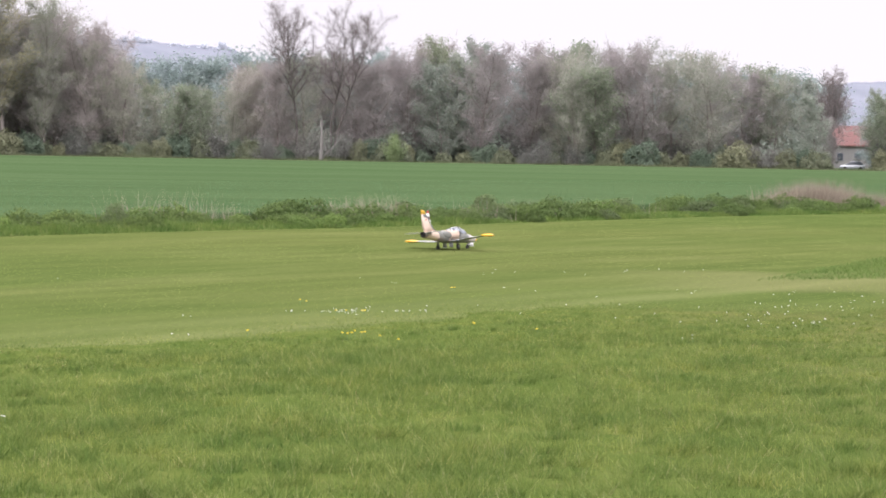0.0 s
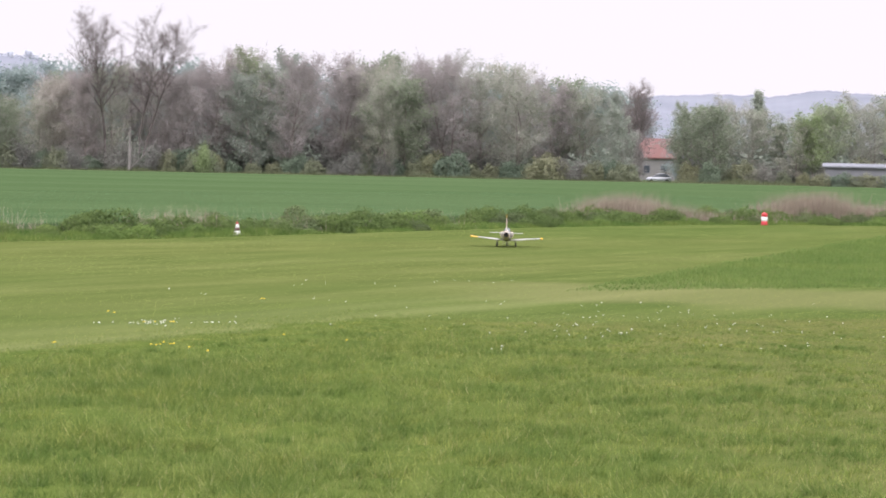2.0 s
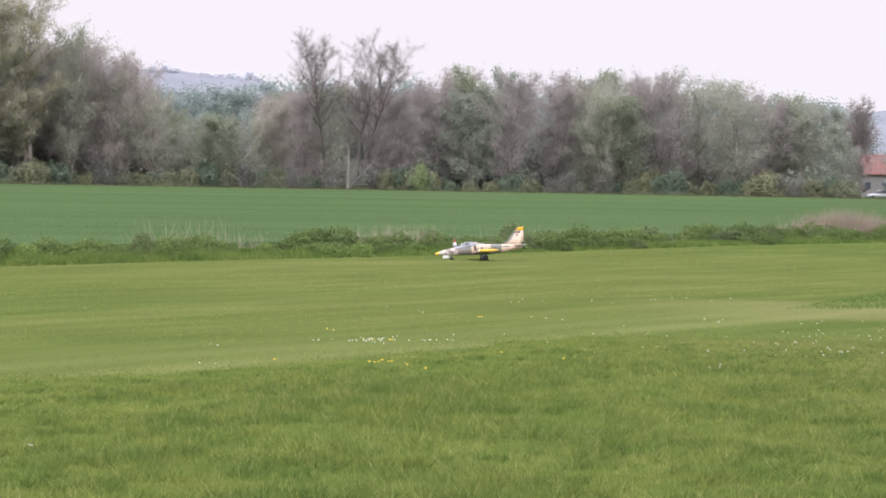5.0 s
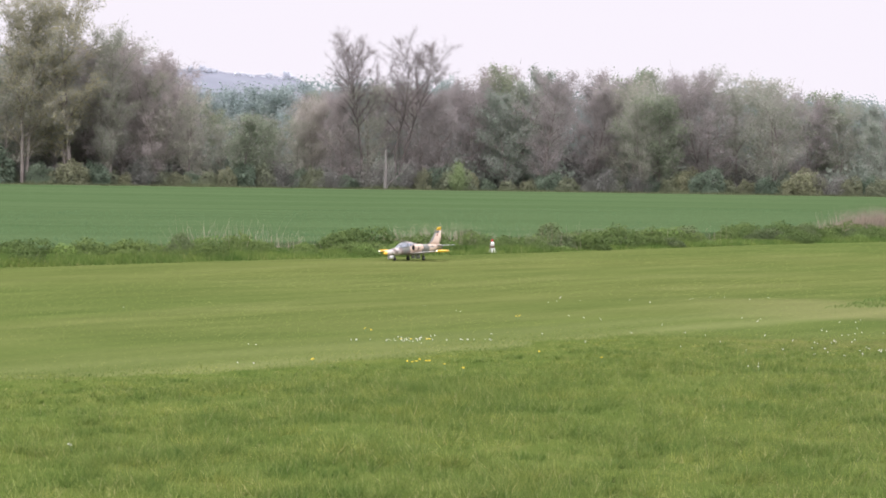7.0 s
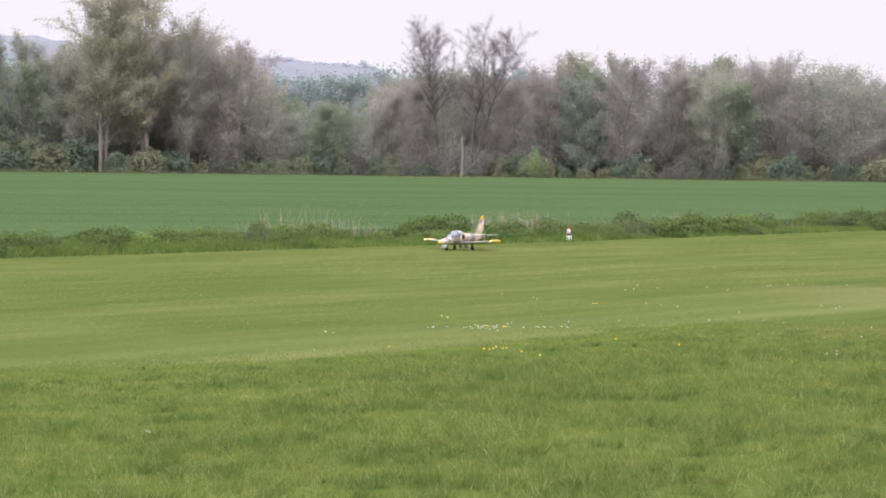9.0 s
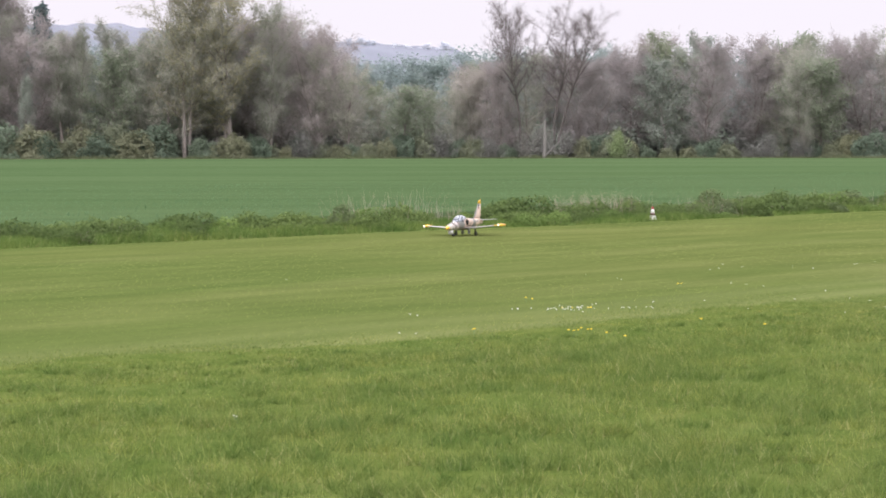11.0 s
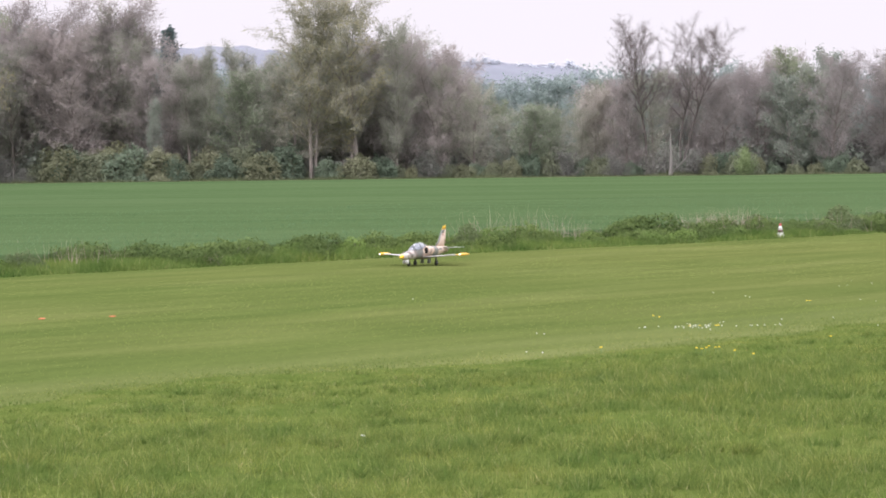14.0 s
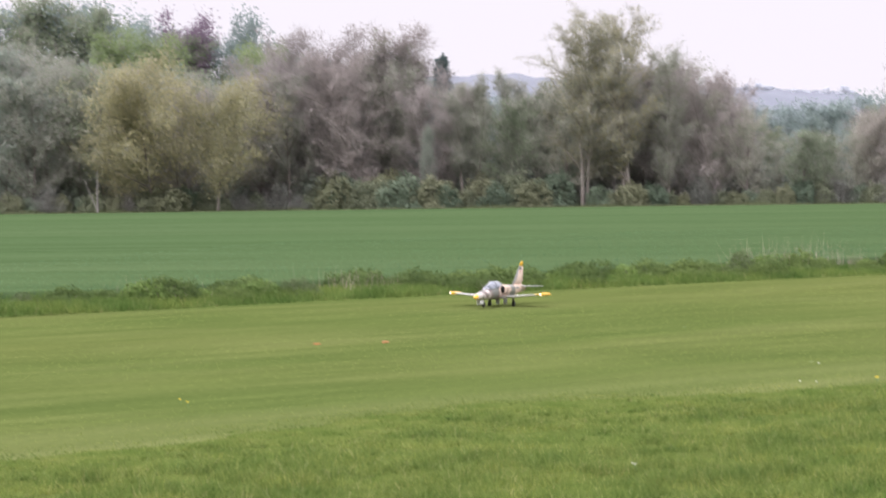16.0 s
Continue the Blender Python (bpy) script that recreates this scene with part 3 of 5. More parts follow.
BARE_L = "grey-brown bare tree of the wood edge in early spring"
BUD_L = "olive-brown budding tree at the wood edge"
GREEN_L = "fresh green leafing tree in the wood"
DARK_L = "dark green ivy-grown tree in the wood"
PROTO = {
    "bare": [(make_tree("bare_tree", BARE_L, "tree", 11 + i, 20, 4.8 + 0.5 * i, TWIG, twig_per=40, stems=1 + (i > 0), limbs=20, bare=0.08, upright=0.8, twig_len=0.85, twig_wide=0.036), 20) for i in range(3)],
    "bud": [(make_tree("budding_tree", BUD_L, "tree", 21 + i, 20, 4.8 + 0.6 * i, LEAF, twig_mat=BUD, twig_per=32, leaf_per=14, leaf_size=0.1, stems=1 + i, bare=0.08, upright=0.75, twig_len=0.8, twig_wide=0.034), 20) for i in range(2)],
    "green": [(make_tree("leafing_tree", GREEN_L, "tree", 31 + i, 20, 5.4, LEAF, twig_per=10, leaf_per=48, leaf_size=0.155, puff=0.55, bare=0.10), 20) for i in range(3)],
    "dark": [(make_tree("ivy_tree", DARK_L, "tree", 41 + i, 20, 4.4, DARK_LEAF, twig_per=10, leaf_per=46, leaf_size=0.15, puff=0.5, bare=0.06), 20) for i in range(2)],
    "far_wood": [(make_tree("distant_tree", "tree of the farther wood, green paled by painted haze", "tree", 36 + i, 20, 6.0, HAZE_LEAF, twig_per=0, leaf_per=44, leaf_size=0.18, puff=0.6, bare=0.06, fine=False), 20) for i in range(2)],
    "thin": [(make_tree("slender_tree", "slender bare tree with several upright stems", "tree", 51, 20, 3.2, LEAF, twig_mat=BUD, twig_per=30, leaf_per=10, leaf_size=0.1, stems=3, bare=0.2, upright=1.2, twig_len=0.8, twig_wide=0.03), 20)],
    "skeletal": [(make_tree("tall_bare_tree", "tall bare tree with open fan-shaped twigs against the sky", "tree", 61 + i, 24, 6.0, DARK_TWIG, DARK_BARK, DARK_TWIG, twig_per=40, stems=1 + i, limbs=26, bare=0.42, upright=0.9, twig_len=0.85, twig_wide=0.012, twig_puff=0.15), 24) for i in range(2)],
    "poplar": [(make_tree("pale_poplar", "tall broad tree with pale yellow-green upright shoots", "tree", 71, 28, 6.6, YELLOW_LEAF, twig_mat=BUD, twig_per=26, leaf_per=40, leaf_size=0.1, puff=0.3, stems=2, limbs=26, bare=0.14, upright=1.25, twig_puff=0.2), 28)],
    "willow": [(make_tree("willow", "yellow-green willow in fresh leaf at the wood edge", "tree", 81, 18, 8.0, YELLOW_LEAF, twig_mat=BUD, twig_per=12, leaf_per=80, leaf_size=0.15, puff=0.75, bare=0.2, upright=0.35, limbs=18), 18)],
    "lime": [(make_tree("lime_tree", "bright light green leafing tree", "tree", 91, 20, 5.2, LIME_LEAF, twig_per=6, leaf_per=56, leaf_size=0.16, puff=0.65), 20)],
    "rust": [(make_tree("rusty_tree", "small tree with rusty brown buds", "tree", 95, 12, 3.4, RUST_LEAF, twig_mat=RUST_LEAF, twig_per=24, leaf_per=30, leaf_size=0.11, puff=0.4), 12)],
    "purple": [(make_tree("copper_beech", "dark purple-leaved tree above the wood", "tree", 97, 18, 5.5, PURPLE_LEAF, twig_per=6, leaf_per=110, leaf_size=0.15, puff=0.75), 18)],
    "column": [(make_column(99, 20, 1.5), 20)],
    "conifer": [(make_conifer(5, 20), 20)],
    "shrub_g": [(make_mound("shrub", "rounded green shrub at the foot of the wood", 101 + i, [SHRUB_OLIVE, SHRUB_DARK, SHRUB_LEAF][i], 3.9, 5.5, 4200, 0.11), 4.0) for i in range(3)],
    "shrub_b": [(make_shrub("bare_shrub", "brown leafless shrub at the foot of the wood", 111, SHRUB_TWIG, 4.0, 5.5, 3000, 0.09), 4.0)],
    "thicket": [(make_shrub("thicket", "dull green-brown thicket in the wood", 131 + i, [SHRUB_TWIG, DARK_LEAF][i], 5.0, 7.5, 1300, 0.24), 5.0) for i in range(2)],
    "cone_bush": [(make_shrub("lime_bush", "light yellow-green upright bush at the wood edge", 121, LIME_LEAF, 4.4, 3.4, 5000, 0.1), 4.4)],
}
used = set()


def plant(kind, pan, top, distance, k=0, wide=1.0, base=0.0):
    """Sets a tree of that kind so that its top reaches the tilt top, seen from the camera's spot."""
    protos = PROTO[kind]
    ob, full = protos[k % len(protos)]
    x, y, z = away(pan, top, distance)
    s = (z - base) / full
    m = pose(x, y, base, 0, 0, (k * 77.0) % 360)
    if ob.name not in used:
        used.add(ob.name)
        tree = ob
        tree.matrix_basis = m
    else:
        tree = copy_thing(ob, m)
    tree.scale = (s * wide, s * wide, s)
    return tree


PROFILE = [(-26, 4.0), (-23.5, 3.6), (-22, 3.5), (-20, 3.3), (-18, 3.0), (-17, 3.3), (-15.8, 3.75), (-14, 3.85), (-13.2, 3.3), (-12, 2.7), (-10.5, 2.6), (-9.6, 2.9), (-7.4, 3.3), (-6.8, 3.5), (-6.3, 2.9), (-5.5, 2.95), (-5.0, 2.3),
    (-4.4, 1.45), (-2.4, 1.5), (-1.6, 2.3), (1.4, 2.4), (2.4, 2.45), (4.0, 2.75), (4.7, 2.4), (5.4, 2.6), (7.0, 2.55), (8.0, 2.6), (10.4, 2.45), (11.4, 2.3), (12.2, 2.0), (12.75, 1.5), (13.1, 0.4), (13.5, 0.4), (13.9, 1.45), (15.1, 1.8), (16.8, 1.3), (17.4, 1.6), (18.2, 2.0), (22, 1.9), (26, 2.0)]


def top_at(p):
    return float(np.interp(p, [a for a, b in PROFILE], [b for a, b in PROFILE]))


KINDS = [(-26, "bud green dark bud"), (-21, "bud green bud bare"), (-17.3, "bare bud bare"), (-12.6, "thin green thin"), (-9.8, "bud green bud"), (-8.4, "bare bud bare"), (-6.9, "bare bud bare"), (-4.9, "bud green bud"),
    (-1.6, "bare bud bare"), (2.0, "bare bare dark"), (4.6, "bare bare bud"), (6.0, "green bud"), (7.0, "bare bare bud"), (9.0, "bud bare green"), (11.3, "dark bare bud"), (13.5, "green bud green"), (16.6, "green bud lime bud")]


def kinds_at(p):
    return [k for a, k in KINDS if a <= p][-1].split()


def wood():
    g = random.Random(4)
    n = 0
    for row, (dist, step, cut) in enumerate([(338, 0.90, 0.94), (350, 0.80, 1.0), (366, 1.25, 0.89)]):
        p = -25.5 + 0.4 * row
        while p < 21.5:
            q = p + g.uniform(-0.25, 0.25)
            if not 12.85 < q < 13.65 and top_at(q) > 0.8:
                ks = kinds_at(q)
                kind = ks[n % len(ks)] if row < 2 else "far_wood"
                t = top_at(q) * g.uniform(0.85, 0.99) * cut
                tree = plant(kind, q, t, dist + g.uniform(-5, 5), n, g.uniform(1.0, 1.35))
                tagged(tree, group="wood behind the field")
            n += 1
            p += step
    # trees that stand out
    for kind, p, t, d, wide in [("skeletal", -0.55, 3.3, 333, 0.95), ("skeletal", 0.25, 3.25, 333, 1.1), ("skeletal", 12.75, 1.9, 345, 0.8), ("bare", 12.8, 0.9, 342, 0.8), ("green", 13.95, 1.5, 345, 0.6), ("poplar", -8.95, 4.1, 331, 1.2), ("poplar", -8.0, 4.25, 333, 1.2),
        ("willow", -19.9, 2.9, 328, 1.0), ("willow", -18.3, 2.5, 327, 0.95), ("willow", -20.9, 2.2, 330, 0.8), ("conifer", -12.6, 3.6, 372, 0.9), ("purple", -19.3, 4.05, 424, 0.95), ("far_wood", -20.2, 4.2, 425, 0.9), ("lime", -17.4, 3.5, 400, 1.1), ("lime", -20.9, 3.9, 400, 1.0),
        ("green", -22.6, 4.9, 430, 1.3), ("far_wood", -22.0, 4.7, 440, 1.4), ("green", -21.4, 4.5, 430, 1.3), ("far_wood", -20.6, 4.3, 436, 1.4), ("green", -24.2, 4.6, 430, 1.4), ("far_wood", -23.4, 4.6, 438, 1.4), ("green", -18.6, 3.95, 424, 1.3), ("far_wood", -18.0, 3.9, 430, 1.3), ("lime", -19.9, 3.8, 410, 1.2), ("green", -17.0, 3.6, 420, 1.2), ("far_wood", -17.6, 4.15, 425, 0.7), ("rust", -1.9, 1.75, 336, 0.85), ("green", -3.6, 1.45, 333, 1.3),
        ("column", 15.8, 2.1, 360, 1.0), ("lime", 17.2, 1.35, 335, 1.2), ("skeletal", 12.6, 2.0, 350, 0.8), ("bud", 6.5, 2.1, 332, 0.9), ("bare", -15.8, 3.95, 345, 1.0), ("bare", -14.0, 3.98, 345, 1.0), ("bud", -6.9, 3.4, 334, 0.75), ("bare", -5.6, 2.85, 336, 0.9),
        ("dark", 4.0, 2.7, 345, 0.8), ("green", 3.0, 2.5, 345, 0.8), ("thin", -10.9, 3.0, 337, 0.9), ("thin", -11.7, 2.9, 337, 0.9), ("dark", -13.1, 1.7, 332, 0.5)]:
        n += 1
        base = max(knoll_z(p, d) - 0.1, 0.0) if d >= 400 and p < -16 else 0.0
        tagged(plant(kind, p, t, d, n, wide, base), group="wood behind the field")
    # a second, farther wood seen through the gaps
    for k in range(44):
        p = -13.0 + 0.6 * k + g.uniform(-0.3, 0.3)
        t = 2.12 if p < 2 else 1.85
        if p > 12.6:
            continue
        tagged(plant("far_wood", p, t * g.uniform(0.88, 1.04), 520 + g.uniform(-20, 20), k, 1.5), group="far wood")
    # undergrowth along the wood's foot
    p = -25.0
    while p < 21:
        kind = "shrub_b" if g.random() < 0.3 else "shrub_g"
        if -15.5 < p < -9.8:
            kind = "shrub_g"
        if not 12.75 < p < 13.75:
            n += 1
            tagged(plant(kind, p, g.uniform(0.25, 0.75) if -15.5 < p < -9.8 else g.uniform(0.0, 0.45), 330 + g.uniform(-3, 3), n, g.uniform(0.9, 1.5)), group="undergrowth of the wood")
        p += g.uniform(0.3, 0.55)
    # thickets that close the wood behind the first trees
    for row, dist in enumerate((343, 352, 362)):
        p = -25.5 + 0.3 * row
        while p < 21.5:
            n += 1
            if not 12.4 < p < 14.1:
                tagged(plant("thicket", p, g.uniform(0.15, 0.6) + 0.2 * row, dist + g.uniform(-3, 3), n, g.uniform(1.0, 1.5)), group="thickets in the wood")
            p += g.uniform(0.85, 1.15)
    plant("shrub_b", 13.45, 0.0, 386, 4, 1.6)
    for k, p in enumerate((17.4, 17.85, 18.2, 18.6, 19.1)):
        plant("shrub_g", p, 0.03 + 0.03 * (k % 2), 319, k, 1.5)
    plant("cone_bush", 1.85, 0.40, 324, 1, 0.95)
    return n


wood()


def ridge_trees():
    """Single trees on the far ridge; the haze of distance is painted into their leaf colour."""
    g = random.Random(21)
    haze = leaf_material("haze_tinted_leaves", [(0.56, 0.59, 0.64), (0.62, 0.65, 0.70), (0.68, 0.71, 0.76)], 0.05)
    first = make_tree("ridge_tree", "tree on the far ridge, leaves coloured pale for haze", "tree", 141, 18, 6.0, haze, HILL, haze, twig_per=0, leaf_per=3, leaf_size=0.8, puff=0.6, bare=0.3, fine=False)
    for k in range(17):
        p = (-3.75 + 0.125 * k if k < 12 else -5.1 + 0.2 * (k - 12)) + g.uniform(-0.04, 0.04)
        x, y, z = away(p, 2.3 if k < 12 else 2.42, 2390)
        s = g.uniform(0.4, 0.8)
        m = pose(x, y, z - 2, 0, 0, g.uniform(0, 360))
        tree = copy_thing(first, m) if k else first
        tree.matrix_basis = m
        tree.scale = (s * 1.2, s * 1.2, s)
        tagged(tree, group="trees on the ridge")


ridge_trees()


def wood_fringe():
    """Long pale grass and weeds where the crop ends at the wood."""
    n = 26000
    pan = np.radians(rng.uniform(-25.5, 21.5, n))
    r = 319 + 9 * rng.random(n) ** 1.3
    foot = np.stack([r * np.sin(pan), r * np.cos(pan), np.full(n, 0.2)], 1)
    wave = np.array([noise.noise((p * 60, 1.5, 0)) for p in pan])
    h = (0.2 + 0.8 * np.clip(wave, 0, 1) + 0.25 * rng.random(n)) * (0.35 + 0.09 * (r - 319))
    a = rng.random(n) * 2 * np.pi
    side = np.stack([np.cos(a), np.sin(a), np.zeros(n)], 1) * 0.06
    tip = foot + np.stack([rng.normal(size=n) * 0.3, rng.normal(size=n) * 0.3, np.ones(n)], 1) * h[:, None]
    ob = new("fringe_grass", tri_mesh("fringe_grass", np.stack([foot - side, foot + side, tip], 1), FRINGE))
    tagged(ob, "long olive-green grass at the foot of the wood", "grass", kind="stuff")


FRINGE = leaf_material("fringe_grass", [(0.106, 0.128, 0.068), (0.132, 0.155, 0.084), (0.166, 0.183, 0.104)], 0.0)
wood_fringe()


def dead_trunk():
    """The pale bare stem before the tall trees, with a broken limb that leans out."""
    verts, faces = [], []
    limb(verts, faces, Vector((0, 0, -0.1)), Vector((0.1, 0, 3.0)), 0.27, 0.2, 8)
    limb(verts, faces, Vector((0.1, 0, 3.0)), Vector((0.0, 0, 6.2)), 0.2, 0.07, 8)
    limb(verts, faces, Vector((0.25, 0, 0.6)), Vector((2.2, -0.2, 2.6)), 0.11, 0.09, 6)
    limb(verts, faces, Vector((2.2, -0.2, 2.6)), Vector((4.4, -0.3, 5.0)), 0.09, 0.03, 6)
    tree = tagged(new("dead_tree"), "pale dead trunk with a leaning broken limb", "tree")
    part("trunk", mesh_of("trunk", verts, faces, PALE_BARK, True), tree)
    x, y, z = away(0.0, 0, 322)
    tree.matrix_basis = pose(x, y, 0.1)
    snag = copy_thing(tree, pose(*away(-21.3, 0, 322)[:2], 0.1, 0, 0, 160))
    snag.scale = (0.6, 0.6, 1.0)
    tagged(snag, "pale bare trunk at the wood edge")


dead_trunk()


# ---- buildings beyond the wood ----
ROOF_TILE = plain_material("red_roof_tiles", (0.135, 0.062, 0.054), 0.8, 0, 0.25, 3.0)
RENDER_WALL = plain_material("pale_render", (0.19, 0.185, 0.18), 0.9, 0, 0.08, 1.0)
DARK_PANE = plain_material("dark_pane", (0.05, 0.06, 0.07), 0.2)
WHITE_WALL = plain_material("whitish_sheet_wall", (0.15, 0.155, 0.17), 0.7, 0, 0.08, 1.0)
GREY_ROOF = plain_material("grey_sheet_roof", (0.15, 0.16, 0.18), 0.6, 0, 0.1, 1.0)


def gable_house(name, label, pan, distance, width, depth, eave, ridge, wall_mat, roof_mat, windows):
    house = tagged(new(name), label, "house")
    wall = bm_part("wall", box_bm(-width / 2, -depth / 2, -0.1, width / 2, depth / 2, eave), wall_mat, house, smooth=False)
    w, d, o = width / 2 + 0.4, depth / 2 + 0.5, 0.2
    verts = [(-w, -d, eave - 0.2), (w, -d, eave - 0.2), (w, 0, ridge), (-w, 0, ridge), (w, d, eave - 0.2), (-w, d, eave - 0.2)]
    verts += [(x, y, z + o) for x, y, z in verts]
    faces = [(0, 3, 2, 1), (3, 5, 4, 2), (6, 7, 8, 9), (9, 8, 10, 11), (0, 1, 7, 6), (5, 11, 10, 4), (1, 2, 8, 7), (2, 4, 10, 8), (0, 6, 9, 3), (3, 9, 11, 5)]
    part("roof", mesh_of("roof", verts, faces, roof_mat), house)
    part("gable", mesh_of("gable", [(-w + 0.4, -d + 0.5, eave), (-w + 0.4, 0, ridge - 0.05), (-w + 0.4, d - 0.5, eave), (w - 0.4, -d + 0.5, eave), (w - 0.4, 0, ridge - 0.05), (w - 0.4, d - 0.5, eave)], [(0, 1, 2), (3, 5, 4)], wall_mat), house)
    for k in range(windows):
        x = -width / 2 + width * (k + 0.5) / windows
        win = bm_part("window", box_bm(x - 0.6, -depth / 2 - 0.06, eave * 0.35, x + 0.6, -depth / 2 + 0.1, eave * 0.35 + 1.4, 0.03), WHITE_WALL, wall, smooth=False)
        bm_part("pane", box_bm(x - 0.5, -depth / 2 - 0.09, eave * 0.35 + 0.1, x + 0.5, -depth / 2 - 0.05, eave * 0.35 + 1.3), DARK_PANE, win, smooth=False)
    x, y, z = away(pan, 0, distance)
    house.matrix_basis = pose(x, y, 0, 0, 0, -pan)
    return house


gable_house("house", "house with a red tiled roof half hidden behind trees", 13.7, 400, 12, 9, 4.2, 7.4, RENDER_WALL, ROOF_TILE, 4)
gable_house("shed", "long low whitish shed with a grey sheet roof", 18.3, 328, 9.2, 3.0, 3.15, 3.4, WHITE_WALL, GREY_ROOF, 0)


def parked_car():
    paint = plain_material("silver_car_paint", (0.42, 0.44, 0.47), 0.35, 0.2, 0.05)
    tyre = plain_material("car_tyre", (0.03, 0.03, 0.03), 0.85)
    car = tagged(new("parked_car"), "small silver car parked beside the house, half hidden", "car")
    body = bm_part("body", loft([(-2.0, 0, 0.62, 0.70, 0.26), (-1.85, 0, 0.60, 0.80, 0.36), (-0.6, 0, 0.58, 0.84, 0.40), (0.8, 0, 0.56, 0.84, 0.38), (1.75, 0, 0.52, 0.78, 0.30), (2.0, 0, 0.48, 0.66, 0.18)], 20, True, 4.0), paint, car)
    bm_part("cabin", loft([(-1.75, 0, 0.90, 0.62, 0.12), (-1.25, 0, 1.05, 0.70, 0.40), (-0.2, 0, 1.08, 0.72, 0.42), (0.45, 0, 1.00, 0.70, 0.32), (1.05, 0, 0.88, 0.66, 0.08)], 20, True, 3.2), DARK_PANE, body, "dark glazed cabin")
    bm_part("roof", loft([(-1.3, 0, 1.44, 0.60, 0.03), (-0.8, 0, 1.49, 0.64, 0.04), (0.0, 0, 1.47, 0.62, 0.04), (0.35, 0, 1.36, 0.58, 0.03)], 16, True, 4.0), paint, body)
    for x in (-1.25, 1.25):
        for y in (-0.78, 0.78):
            wheel = bm_part("wheel", lathe([(0.2, -0.10), (0.29, -0.09), (0.31, 0.0), (0.29, 0.09), (0.2, 0.10)], 18), tyre, car)
            wheel.matrix_basis = pose(x, y, 0.31, 90, 0, 0)
    spot = away(13.36, 0, 372)
    car.matrix_basis = pose(spot[0], spot[1], 0, 0, 0, 172)


parked_car()


# ---- the rough strip along the runway: grass, brambles, dry stalks ----
ROUGH = blade_material("rough_grass", (0.092, 0.140, 0.032), (0.142, 0.194, 0.048), (0.205, 0.250, 0.076), (0.330, 0.325, 0.160), 1.3)
PATCH = blade_material("uncut_patch_grass", (0.095, 0.155, 0.040), (0.130, 0.195, 0.052), (0.165, 0.23, 0.070), (0.20, 0.23, 0.09), 0.4, 0.5)
BENT = blade_material("pale_bents", (0.180, 0.245, 0.062), (0.244, 0.301, 0.087), (0.307, 0.347, 0.123), (0.406, 0.395, 0.203), 0.8)
LUSH = blade_material("lush_grass", (0.096, 0.152, 0.038), (0.122, 0.184, 0.048), (0.156, 0.218, 0.063), (0.240, 0.255, 0.108), 0.6)
SHORT = blade_material("short_grass", (0.158, 0.207, 0.055), (0.199, 0.244, 0.070), (0.257, 0.287, 0.098), (0.285, 0.300, 0.115), 0.3, 0.7)
WHEAT = blade_material("wheat_blades", (0.077, 0.147, 0.069), (0.102, 0.178, 0.089), (0.131, 0.210, 0.116), None, 0.2, 0.8)
DRY = leaf_material("dry_stalks", [(0.270, 0.225, 0.168), (0.360, 0.306, 0.238), (0.450, 0.396, 0.327)], 0.1)
PINK_DRY = leaf_material("dry_pinkish_reed", [(0.207, 0.167, 0.129), (0.284, 0.238, 0.189), (0.352, 0.314, 0.248)], 0.1)
BRAMBLE = leaf_material("bramble_leaves", [(0.081, 0.123, 0.042), (0.11, 0.162, 0.054), (0.146, 0.205, 0.068)], 0.2)
NETTLE = leaf_material("nettle_leaves", [(0.11, 0.175, 0.052), (0.143, 0.216, 0.064), (0.179, 0.254, 0.08)], 0.15)
BROWN_BRAMBLE = leaf_material("brownish_brambles", [(0.087, 0.122, 0.054), (0.112, 0.149, 0.067), (0.14, 0.179, 0.086)], 0.15)


def blades(pos, height, width, lean, bent=False):
    """Blades of grass at pos (n x 2 or n x 3): slim triangles, or bent blades of two pieces."""
    n = len(pos)
    if pos.shape[1] == 2:
        pos = np.concatenate([pos, np.zeros((n, 1))], 1)
    a = rng.random(n) * 2 * np.pi
    s = np.stack([np.cos(a), np.sin(a), np.zeros(n)], 1)
    b = rng.random(n) * 2 * np.pi
    tilt = np.stack([np.cos(b), np.sin(b), np.zeros(n)], 1) * (lean * np.abs(rng.normal(size=n)))[:, None]
    h = np.asarray(height)[:, None]
    w = np.asarray(width)[:, None] if np.ndim(width) else width
    up = np.array([0, 0, 1.0])
    top = pos + (up + tilt) * h
    if not bent:
        return np.stack([pos - s * w, pos + s * w, top], 1)
    midp = pos + (up + tilt * 0.35) * h * 0.55
    top = pos + (up * 0.95 + tilt * 1.5) * h
    return np.stack([pos - s * w, pos + s * w, midp + s * w * 0.8, top, midp - s * w * 0.8], 1)


def strip_points(n, d0, d1, x0=-24, x1=60):
    x = rng.uniform(x0, x1, n)
    y = np.interp(x, [p[0] for p in FAR_EDGE], [p[1] for p in FAR_EDGE]) + rng.uniform(d0, d1, n)
    return np.stack([x, y], 1)


def lumps(p, scale, seed):
    return np.array([noise.noise((x * scale, y * scale, seed)) for x, y in p[:, :2]])


